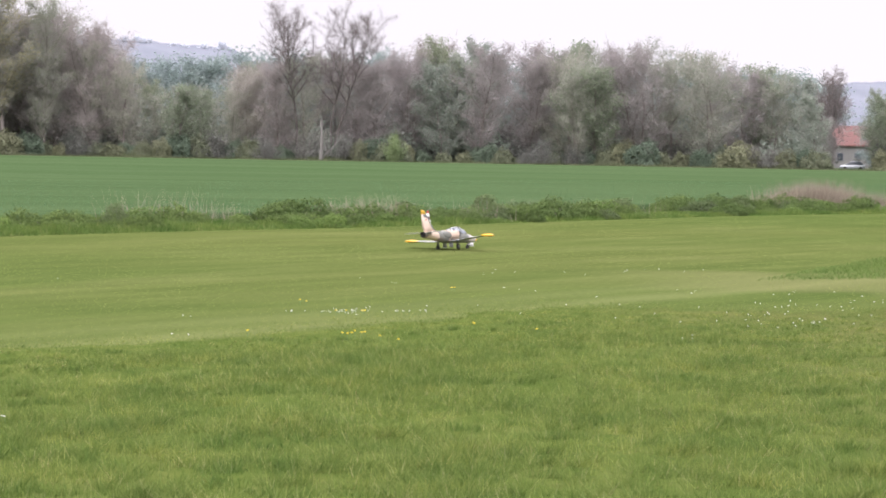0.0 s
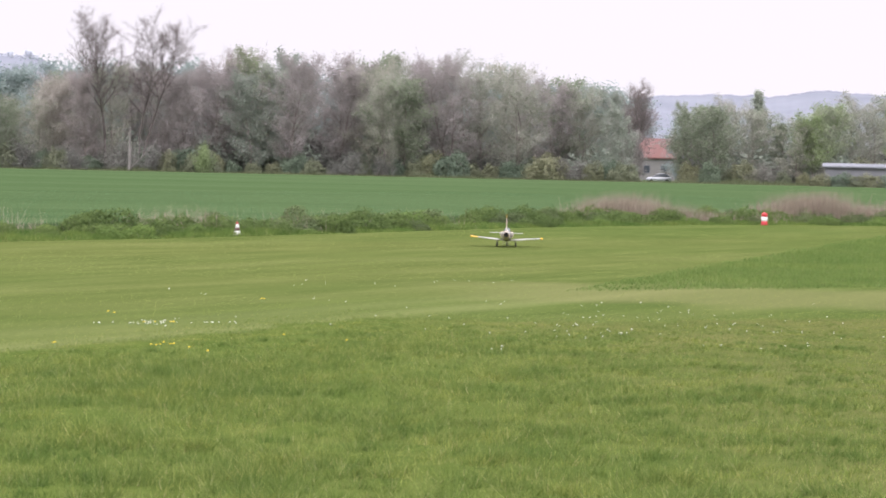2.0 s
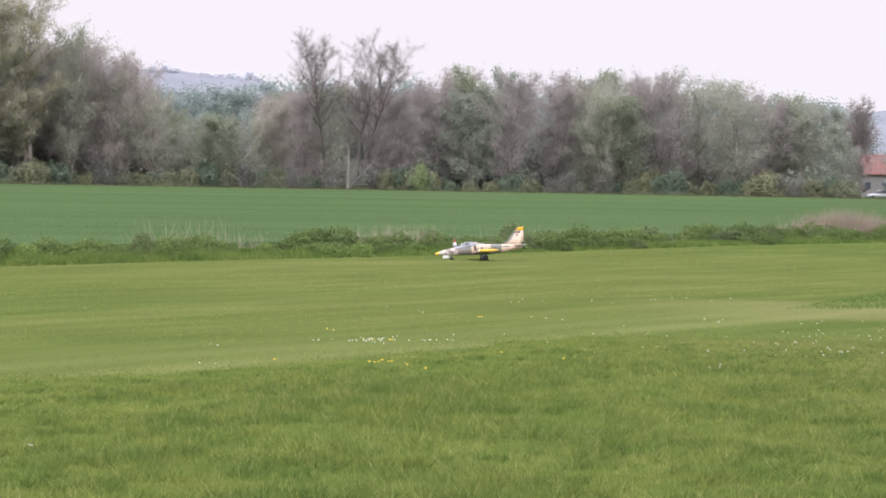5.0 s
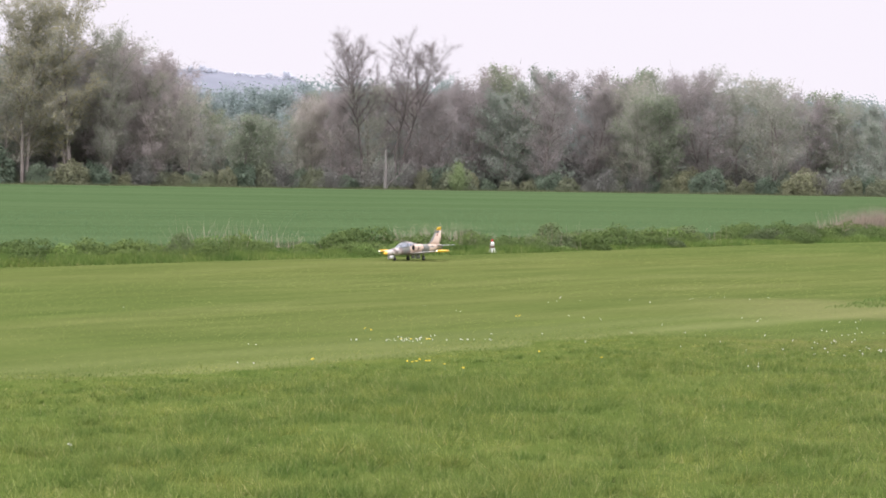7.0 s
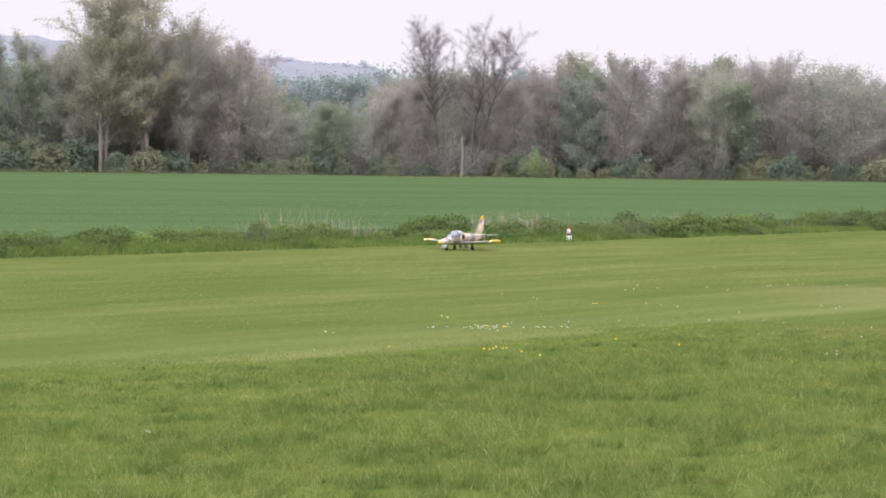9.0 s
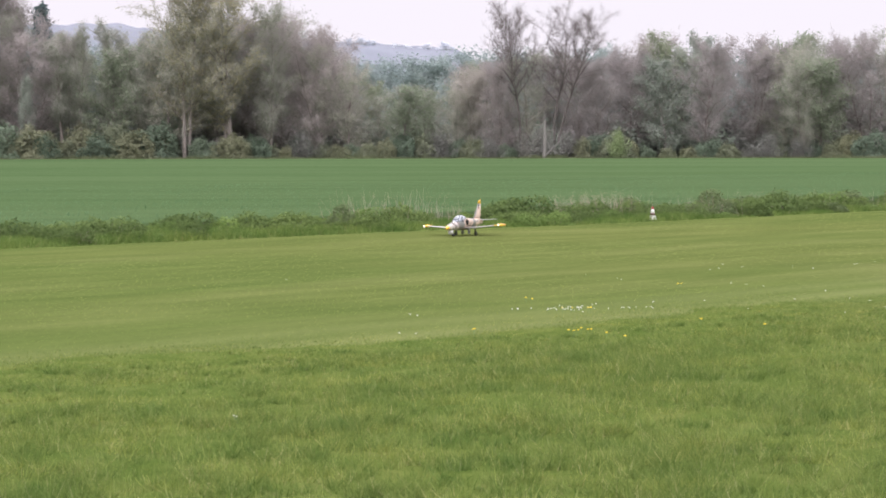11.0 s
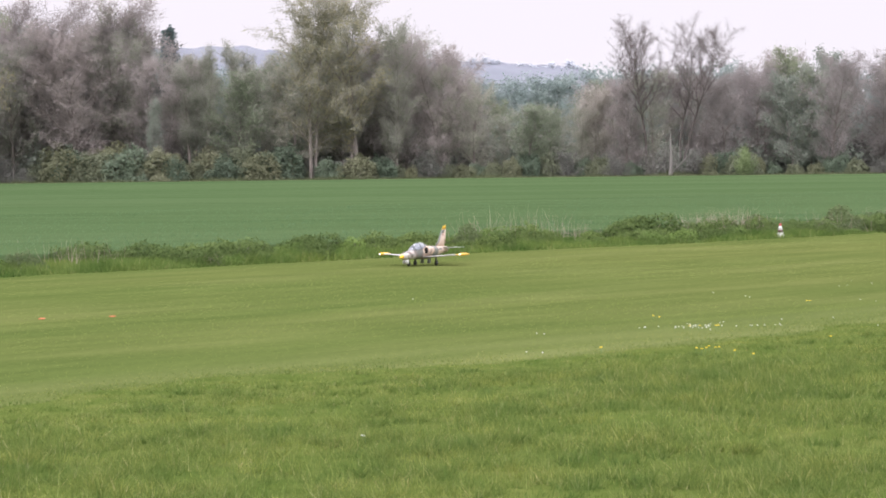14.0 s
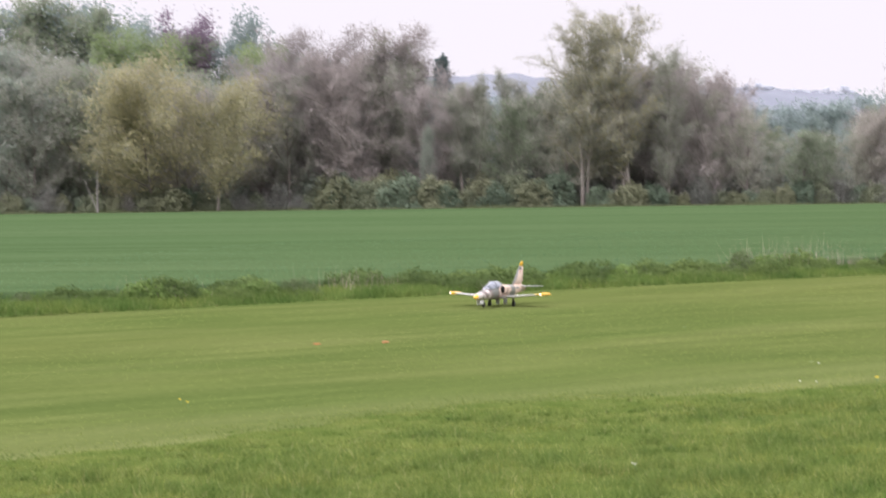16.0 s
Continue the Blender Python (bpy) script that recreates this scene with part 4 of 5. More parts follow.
def strip_grass():
    p = strip_points(150000, -0.15, 7.0, -24, 40)
    k = lumps(p, 0.35, 1.0) + 0.5 * lumps(p, 1.3, 4.0)
    d = p[:, 1] - np.interp(p[:, 0], [q[0] for q in FAR_EDGE], [q[1] for q in FAR_EDGE])
    h = (0.09 + 0.17 * np.clip(k + 0.35, 0, 1.2) + 0.08 * rng.random(len(p))) * np.clip(d * 1.2 + 0.4, 0.25, 1) * np.where(p[:, 0] > -1.0, 0.7, 1.0)
    ob = new("rough_grass", tri_mesh("rough_grass", blades(p, h, 0.013, 0.75), LUSH))
    tagged(ob, "long lush green grass on the strip beside the field", "grass", kind="stuff")


strip_grass()


def brambles():
    g = random.Random(12)
    protos = [make_mound("bramble_bush", "low dark green bramble bush on the rough strip", 201, BRAMBLE, 0.80, 2.1, 1800, 0.042),
              make_mound("nettle_clump", "green clump of nettles on the rough strip", 202, NETTLE, 0.6, 1.9, 1600, 0.042),
              make_mound("brown_bramble_bush", "brownish bramble bush with dead canes on the rough strip", 203, BROWN_BRAMBLE, 0.85, 2.2, 1800, 0.04),
              make_mound("bramble_mound", "dark green mound of brambles on the rough strip", 204, BRAMBLE, 0.85, 2.8, 2300, 0.044)]
    seen = set()
    x = -21.0
    while x < 40:
        left = x < -1
        for lane in range(5 if left else 4):
            dark = noise.noise((x * 0.3, lane * 3.1, 4.0))
            if dark < (-0.12 if left else -0.25) + (0.15 if lane == 0 else 0) and not (lane > 1 and -0.6 < x < 3.2):
                continue
            k = 1 if g.random() < ((0.5 if lane == 0 else 0.1) if not left else (0.6 if lane == 0 else 0.3)) else (2 if dark < 0.1 and g.random() < (0.1 if left else 0.45) else (3 if g.random() < 0.4 else 0))
            px = x + g.uniform(-0.5, 0.5)
            py = edge_y(px) + (0.9 + 0.95 * lane if left else 0.8 + 1.2 * lane) + g.uniform(-0.4, 0.4)
            if abs(px - 2.9) < 0.8 and py < 62.0:
                continue
            s = g.uniform(0.34, 0.80) * (0.75 if lane == 0 else 1.0) * (0.9 if left else 1.0)
            m = pose(px, py, 0, 0, 0, g.uniform(0, 360))
            if k in seen:
                ob = copy_thing(protos[k], m)
            else:
                seen.add(k)
                ob = protos[k]
                ob.matrix_basis = m
            ob.scale = (s * g.uniform(0.8, 1.3), s * g.uniform(0.8, 1.2), s * g.uniform(0.85, 1.25))
            tagged(ob, group="brambles along the strip")
        x += 0.72


brambles()


def dry_stalks():
    def tuft(name, label, spots, mat, h, w=0.012, lean=0.16):
        pos, hh = [], []
        for x, back, r, n, k in spots:
            q = rng.normal(size=(n, 2)) * r
            y = edge_y(x) + back
            pos.append(np.stack([x + q[:, 0], y + q[:, 1]], 1))
            hh.append(h * k * (0.45 + 0.65 * rng.random(n)))
        ob = new(name, tri_mesh(name, blades(np.concatenate(pos), np.concatenate(hh), w, lean), mat))
        tagged(ob, label, "dry grass", kind="stuff")
    tuft("dry_stalks", "pale dry grass stalks standing above the brambles", [(-4.6, 5.2, 0.6, 90, 1.0), (-3.6, 5.2, 0.5, 80, 1.0), (-2.6, 4.6, 0.3, 60, 0.7), (-12, 3.5, 0.6, 90, 0.6), (-15, 3.5, 0.5, 70, 0.6), (0.6, 4.4, 0.4, 260, 0.75), (1.6, 4.2, 0.45, 300, 0.85), (2.4, 4.4, 0.3, 120, 0.7), (-1.2, 3.6, 0.3, 50, 0.6), (6.5, 4.5, 1.0, 150, 0.7), (-9.5, 0.7, 0.2, 60, 0.3), (9.0, 4.2, 1.0, 110, 0.7), (4.2, 3.4, 0.8, 120, 0.6)], DRY, 0.95, 0.0055, 0.5)
    tuft("dry_reeds", "pinkish-brown dry reeds in a dense bank", [(16.6, 5.2, 0.5, 500, 0.6), (17.7, 5.2, 0.55, 1100, 0.95), (18.8, 4.6, 0.6, 1300, 1.15), (19.8, 4.8, 0.5, 900, 0.9), (20.9, 4.2, 0.6, 800, 0.7), (22.2, 3.4, 0.6, 500, 0.45), (24.0, 2.6, 0.7, 600, 0.5), (25.8, 4.0, 0.5, 900, 0.85), (26.9, 4.2, 0.6, 1500, 1.2), (28.0, 4.0, 0.6, 1700, 1.3), (29.2, 4.2, 0.5, 1000, 0.95), (30.6, 4.4, 0.6, 1000, 0.8), (32.4, 4.6, 0.7, 900, 0.9), (35, 5, 1.5, 1800, 1.0)], PINK_DRY, 1.05, 0.012, 0.4)


dry_stalks()


# ---- grass: near meadow, runway, uncut patch ----
def near_line(x):
    return np.interp(x, [-12.0, -7.2, -5.5, -4.7, -1.7, -0.6, 3.0, 20.0], [8.0, 16.3, 19.8, 21.1, 22.9, 24.2, 28.75, 31.3])


def meadow_height(p):
    """How tall the uncut grass stands: nothing on the mown side, thinning out towards the dry corner."""
    d = near_line(p[:, 0]) - p[:, 1] + 1.6 * lumps(p, 0.25, 9.0) + 0.8 * lumps(p, 1.1, 2.0)
    return d, np.clip(0.25 + d * 0.13, 0.0, 1.0) * np.clip(1.25 - 0.11 * np.clip(p[:, 0] - 0.5, 0, 20), 0.35, 1.0)


def turf_z(p):
    d, tall = meadow_height(p)
    z = 0.022 * (lumps(p, 1.3, 1.0) + 0.5) + 0.028 * (lumps(p, 3.6, 2.0) + 0.4) + 0.02 * lumps(p, 8.0, 3.0)
    return np.where(d > -1.0, z * tall * np.clip(d + 1, 0, 1), 0.0) - np.where(d > -1.0, 0.0, 0.06) - 0.03 * (1 - np.clip(d + 1, 0, 1))


def meadow_turf():
    """The closed, lumpy mat of the uncut grass."""
    angs, radii = np.radians(np.linspace(-26.0, 21.5, 360)), np.linspace(11.5, 35.0, 200)
    a, r = np.meshgrid(angs, radii)
    p = np.stack([(r * np.sin(a)).ravel(), (r * np.cos(a)).ravel()], 1)
    z = turf_z(p)
    w = len(angs)
    i = np.arange(w - 1)[None, :] + w * np.arange(len(radii) - 1)[:, None]
    i = i.ravel()
    me = mesh_of("meadow_turf", np.concatenate([p, z[:, None]], 1), np.stack([i, i + 1, i + 1 + w, i + w], 1).tolist(), TURF, True)
    tagged(new("meadow_turf", me), "thick lumpy mat of uncut green meadow grass", "grass", kind="stuff")


def meadow():
    def spread(n):
        ang = np.radians(rng.uniform(-25.5, 21.0, n))
        r = np.sqrt(rng.uniform(12.0 ** 2, 34.0 ** 2, n))
        p = np.stack([r * np.sin(ang), r * np.cos(ang)], 1)
        k = 0.5 * lumps(p, 0.55, 3.0) + 0.6 * lumps(p, 1.9, 6.0) + 0.6 * lumps(p, 5.0, 8.0) + 0.8 * np.exp(-((p[:, 0] - 0.1) / 1.1) ** 2 - ((p[:, 1] - 21.2) / 1.1) ** 2)
        d, tall = meadow_height(p)
        keep = d > -2.0 * rng.random(n)
        return p[keep], k[keep], d[keep], tall[keep]
    # a low, loose sward, and tufts whose blades fan out from one foot
    p, k, d, tall = spread(330000)
    h = (0.04 + 0.05 * np.clip(k + 0.3, 0, 1.3) + 0.05 * rng.random(len(p)) ** 2) * np.maximum(tall, 0.16)
    sward = blades(p, h * 1.15, 0.0042, 1.0)
    c, ck, cd, ct = spread(26000)
    inside = (cd > 1.6 * rng.random(len(cd))) & (ck > -0.25 + 0.5 * rng.random(len(ck)))
    c, ck, ct = c[inside], ck[inside], ct[inside]
    per = 16
    i = np.repeat(np.arange(len(c)), per)
    a = rng.random(len(i)) * 2 * np.pi
    out = np.stack([np.cos(a), np.sin(a)], 1)
    foot = c[i] + out * (0.03 * rng.random(len(i)))[:, None]
    size = (0.055 + 0.07 * np.clip(ck + 0.3, 0, 1.3) + 0.05 * rng.random(len(c))) * ct
    hh = size[i] * (0.6 + 0.5 * rng.random(len(i)))
    lean = out * (hh * (0.35 + 0.95 * rng.random(len(i))))[:, None]
    side = np.stack([-out[:, 1], out[:, 0]], 1) * 0.0042
    side = side + out * 0.0042 * rng.random(len(i))[:, None] * 1.2
    z0, z1 = np.zeros((len(i), 1)), hh[:, None]
    tufts = np.stack([np.concatenate([foot - side, z0], 1), np.concatenate([foot + side, z0], 1), np.concatenate([foot + lean, z1], 1)], 1)
    ob = new("meadow_grass", tri_mesh("meadow_grass", np.concatenate([sward, tufts]), ROUGH))
    tagged(ob, "uncut fresh green meadow grass in tufts", "grass", kind="stuff")
    pick = rng.random(len(p)) < 0.04
    q, hq = p[pick], h[pick] + (0.03 + 0.08 * rng.random(int(pick.sum())) ** 2) * tall[pick]
    ob = new("grass_bents", tri_mesh("grass_bents", blades(q, hq, 0.0028, 0.6), BENT))
    tagged(ob, "paler taller grass blades among the meadow", "grass", kind="stuff")


def turf_material():
    m, n, l, b = material("meadow_turf", 0.9)
    broad, mid, fine = noise_of(n, l, 0.5, 4), noise_of(n, l, 2.6, 4), noise_of(n, l, 30.0, 4)
    c = ramp(n, l, mid, [(0.30, (0.056, 0.085, 0.018)), (0.5, (0.077, 0.105, 0.025)), (0.72, (0.100, 0.121, 0.035))])
    c = mix(n, l, 0.7, c, ramp(n, l, broad, [(0.32, (0.80, 0.90, 0.82)), (0.5, (1, 1, 1)), (0.68, (1.18, 1.1, 1.1))]), "MULTIPLY")
    c = mix(n, l, 0.7, c, ramp(n, l, fine, [(0.3, (0.60, 0.66, 0.60)), (0.65, (1.25, 1.2, 1.25))]), "MULTIPLY")
    # drier and browner towards the corner by the uncut wedge
    sep = n.new("ShaderNodeSeparateXYZ")
    l.new(n.new("ShaderNodeTexCoord").outputs["Object"], sep.inputs[0])
    dry = n.new("ShaderNodeMapRange")
    dry.interpolation_type = "SMOOTHSTEP"
    dry.inputs["From Min"].default_value, dry.inputs["From Max"].default_value, dry.inputs["To Max"].default_value = 1.5, 7.0, 0.6
    l.new(sep.outputs["X"], dry.inputs["Value"])
    c = mix(n, l, dry.outputs["Result"], c, ramp(n, l, broad, [(0.35, (0.080, 0.088, 0.030)), (0.65, (0.112, 0.106, 0.044))]))
    l.new(c, b.inputs["Base Color"])
    b.inputs["Specular IOR Level"].default_value = 0.0
    bump_of(n, l, b, fine, 0.6, 0.03)
    return m


TURF = turf_material()
meadow_turf()
meadow()


def runway_grass():
    n = 80000
    x = rng.uniform(-22, 34, n)
    lo = near_line(x)
    hi = np.interp(x, [q[0] for q in FAR_EDGE], [q[1] for q in FAR_EDGE])
    y = lo - 0.5 + (hi - lo + 0.5) * rng.random(n) ** 1.25
    p = np.stack([x, y], 1)
    p = p[np.abs(np.degrees(np.arctan2(p[:, 0], p[:, 1]))) < 27]
    h = 0.006 + 0.010 * rng.random(len(p))
    ob = new("runway_grass", tri_mesh("runway_grass", blades(p, h, 0.006, 0.9), SHORT))
    tagged(ob, "short mown grass of the model airfield runway", "grass", kind="stuff")


runway_grass()


def uncut_patch():
    """The wedge of longer grass on the far right of the runway."""
    n = 105000
    a, b, c = np.array([7.0, 36.0]), np.array([33.0, 47.0]), np.array([25.0, 72.0])
    u, v = rng.random(n), rng.random(n)
    flip = u + v > 1
    u[flip], v[flip] = 1 - u[flip], 1 - v[flip]
    p = a + u[:, None] * (b - a) + v[:, None] * (c - a)
    h = (0.07 + 0.07 * rng.random(n)) * (1.0 + 0.6 * lumps(p, 0.7, 5.0)) * np.clip(0.45 + (p[:, 0] - 7.0) * 0.12, 0.4, 1.0)
    ob = new("uncut_grass", tri_mesh("uncut_grass", blades(p, h * 0.85, 0.0065, 0.9), PATCH))
    tagged(ob, "wedge of longer dark green grass left uncut", "grass", kind="stuff")


uncut_patch()


def wheat_edge():
    n = 50000
    x = rng.uniform(-26, 40, n)
    y = np.interp(x, [q[0] for q in FAR_EDGE], [q[1] for q in FAR_EDGE]) + 6.0 + 60 * rng.random(n) ** 1.6
    p = np.stack([x, y, np.full(n, 0.2)], 1)
    ob = new("wheat", tri_mesh("wheat", blades(p, 0.06 + 0.06 * rng.random(n), 0.012, 0.6), WHEAT))
    tagged(ob, "green blades of young wheat", "crop", kind="stuff")


wheat_edge()


# ---- flowers ----
def flowers():
    yellow = plain_material("dandelion_yellow", (0.80, 0.58, 0.03), 0.7)
    white = plain_material("daisy_white", (0.80, 0.80, 0.76), 0.7)
    green = plain_material("flower_stem", (0.10, 0.17, 0.05), 0.7)

    def flower(name, label, mat, tall, r):
        f = tagged(new(name), label, "flower")
        bm_part("stem", lathe([(0.003, -0.06), (0.0025, tall)], 6), green, f)
        bm_part("flower_head", lathe([(r * 0.3, tall), (r, tall + r * 0.35), (r * 0.8, tall + r * 0.7), (r * 0.2, tall + r * 0.85)], 9), mat, f)
        return f
    g = random.Random(9)
    kinds = {"d": flower("dandelion", "yellow dandelion flower in the meadow grass", yellow, 0.055, 0.014), "w": flower("daisy", "small white daisy in the short grass", white, 0.018, 0.009)}
    groups = {"d": "dandelions in the grass", "w": "daisies in the grass"}
    seen = set()
    spots = [("d", 0.42, 23.5, 0.08, 0.25, 14), ("d", 0.65, 23.0, 0.1, 0.3, 3), ("d", -0.8, 23.8, 0.06, 0.2, 4), ("d", 0.4, 27.2, 0.14, 0.06, 10), ("d", 1.9, 32.0, 0.05, 0.1, 2), ("d", 2.3, 24.5, 0.6, 1.2, 4), ("d", -0.2, 28.9, 0.15, 0.2, 3), ("d", -7.3, 20.5, 0.1, 0.2, 2), 
        ("w", 0.4, 27.7, 0.22, 0.32, 36), ("w", -0.2, 27.5, 0.2, 0.1, 10), ("w", 1.15, 27.8, 0.3, 0.1, 9), ("w", -1.5, 24.0, 0.1, 0.2, 3), ("w", -1.5, 26.7, 0.08, 0.2, 3), ("w", 5.7, 26.4, 0.25, 0.4, 14), ("w", 6.6, 29.9, 0.4, 0.8, 12), ("w", 7.8, 27.1, 0.5, 0.8, 14), ("w", 4.0, 23.8, 0.1, 0.3, 4), ("w", 6.9, 24.9, 0.4, 0.3, 8), ("w", -2.2, 16.1, 0.05, 0.1, 3), ("w", 3.5, 30.5, 1.5, 1.5, 12), ("w", 3.7, 37.0, 0.5, 0.5, 6), ("w", 5.5, 38.5, 0.7, 0.5, 8), ("w", 1.0, 33.0, 2.5, 2.0, 10), ("w", 6.2, 27.8, 1.0, 0.9, 22), ("w", 8.3, 29.6, 0.8, 1.2, 20), ("w", 7.2, 32.5, 1.2, 0.8, 12), ("w", 4.6, 26.6, 0.8, 1.0, 8)]
    for k, x, y, sx, sy, n in spots:
        for i in range(max(2, round(n * (0.8 if k == "w" else 0.4)))):
            fx, fy = x + g.gauss(0, sx), y + g.gauss(0, sy)
            spot = np.array([[fx, fy]])
            lift = max(float(turf_z(spot)[0]) + 0.035 * float(meadow_height(spot)[1][0]), 0.0)
            m = pose(fx, fy, lift, g.uniform(-12, 12), g.uniform(-12, 12), g.uniform(0, 360))
            if k in seen:
                ob = copy_thing(kinds[k], m)
            else:
                seen.add(k)
                ob = kinds[k]
                ob.matrix_basis = m
            tagged(ob, group=groups[k])


flowers()


# ---- markers ----
WHITE = plain_material("white_plastic", (0.68, 0.68, 0.67), 0.5, 0, 0.06)
MAROON = plain_material("dark_maroon_band", (0.09, 0.035, 0.035), 0.5)
RED = plain_material("red_plastic", (0.44, 0.03, 0.035), 0.5)
ORANGE = plain_material("orange_paint", (0.42, 0.13, 0.045), 0.8)


def marker_cone():
    c = tagged(new("marker_cone"), "white marker cone with dark band and red tip", "cone")
    bm_part("base", lathe([(0.115, 0.0), (0.115, 0.018), (0.095, 0.026), (0.085, 0.03)], 24), WHITE, c)
    bm_part("lower_band", lathe([(0.092, 0.028), (0.072, 0.12)], 24), WHITE, c)
    bm_part("dark_band", lathe([(0.0735, 0.12), (0.058, 0.185)], 24), MAROON, c, "dark maroon band")
    bm_part("upper_band", lathe([(0.057, 0.185), (0.036, 0.29)], 24), WHITE, c)
    bm_part("tip", lathe([(0.037, 0.29), (0.025, 0.34), (0.02, 0.35), (0.01, 0.355)], 24), RED, c, "red tip")
    c.matrix_basis = pose(2.9, 60.7, 0.02)
    return c


marker_cone()


def marker_block():
    c = tagged(new("marker_barrel"), "red and white striped round marker at the runway's end", "marker")
    bm_part("lower_band", lathe([(0.19, 0.0), (0.195, 0.02), (0.19, 0.15)], 24), RED, c, "red band")
    bm_part("white_band", lathe([(0.192, 0.15), (0.188, 0.31)], 24), WHITE, c, "white band")
    bm_part("upper_band", lathe([(0.188, 0.31), (0.18, 0.43), (0.12, 0.47), (0.05, 0.475)], 24), RED, c, "red band")
    c.matrix_basis = pose(23.84, 83.0, 0.02)
    c.scale = (0.62, 0.62, 1.0)
    return c


marker_block()


def ground_disc(x, y):
    d = tagged(new("marker_disc"), "flat orange marker disc lying in the grass", "marker", "orange discs on the runway")
    bm_part("rim", lathe([(0.05, 0.0), (0.05, 0.003), (0.04, 0.008), (0.03, 0.010), (0.02, 0.010)], 20), ORANGE, d)
    bm_part("centre", lathe([(0.02, 0.0), (0.02, 0.009)], 14), ORANGE, d)
    d.matrix_basis = pose(x, y, 0.006)


ground_disc(-8.44, 29.7)
ground_disc(-7.57, 30.1)


# ---- the jet ----
S = 0.186
CAMO = camo_material("sand_and_grey_camouflage", S)
YELLOW = plain_material("yellow_paint", (0.78, 0.46, 0.03), 0.45, 0, 0.08)
GREY_PAINT = plain_material("light_grey_paint", (0.42, 0.44, 0.45), 0.5, 0, 0.1)
DARK_GREY = plain_material("grey_green_paint", (0.15, 0.155, 0.135), 0.55, 0, 0.12)
WING = plain_material("pale_grey_wing", (0.36, 0.35, 0.33), 0.5, 0, 0.22, 5.0)
SAND = plain_material("sand_paint", (0.56, 0.44, 0.345), 0.5, 0, 0.1)
RUBBER = plain_material("black_rubber", (0.02, 0.02, 0.02), 0.8)
# near-black for soot and for the painted shade inside exhaust and intakes
SOOT_SHADE = plain_material("soot_and_shade_black", (0.010, 0.009, 0.009), 0.9)
STEEL = plain_material("gear_steel", (0.25, 0.26, 0.27), 0.4, 0.7)
GLASS = glass_material()
PANEL = plain_material("cockpit_grey", (0.26, 0.28, 0.31), 0.7)
EMBLEM = plain_material("red_emblem", (0.26, 0.10, 0.085), 0.6)
LAMP = glow_material("tip_light", (1.0, 0.92, 0.8), 1.6)


def sc(rows):
    return [tuple(v * S for v in r) for r in rows]


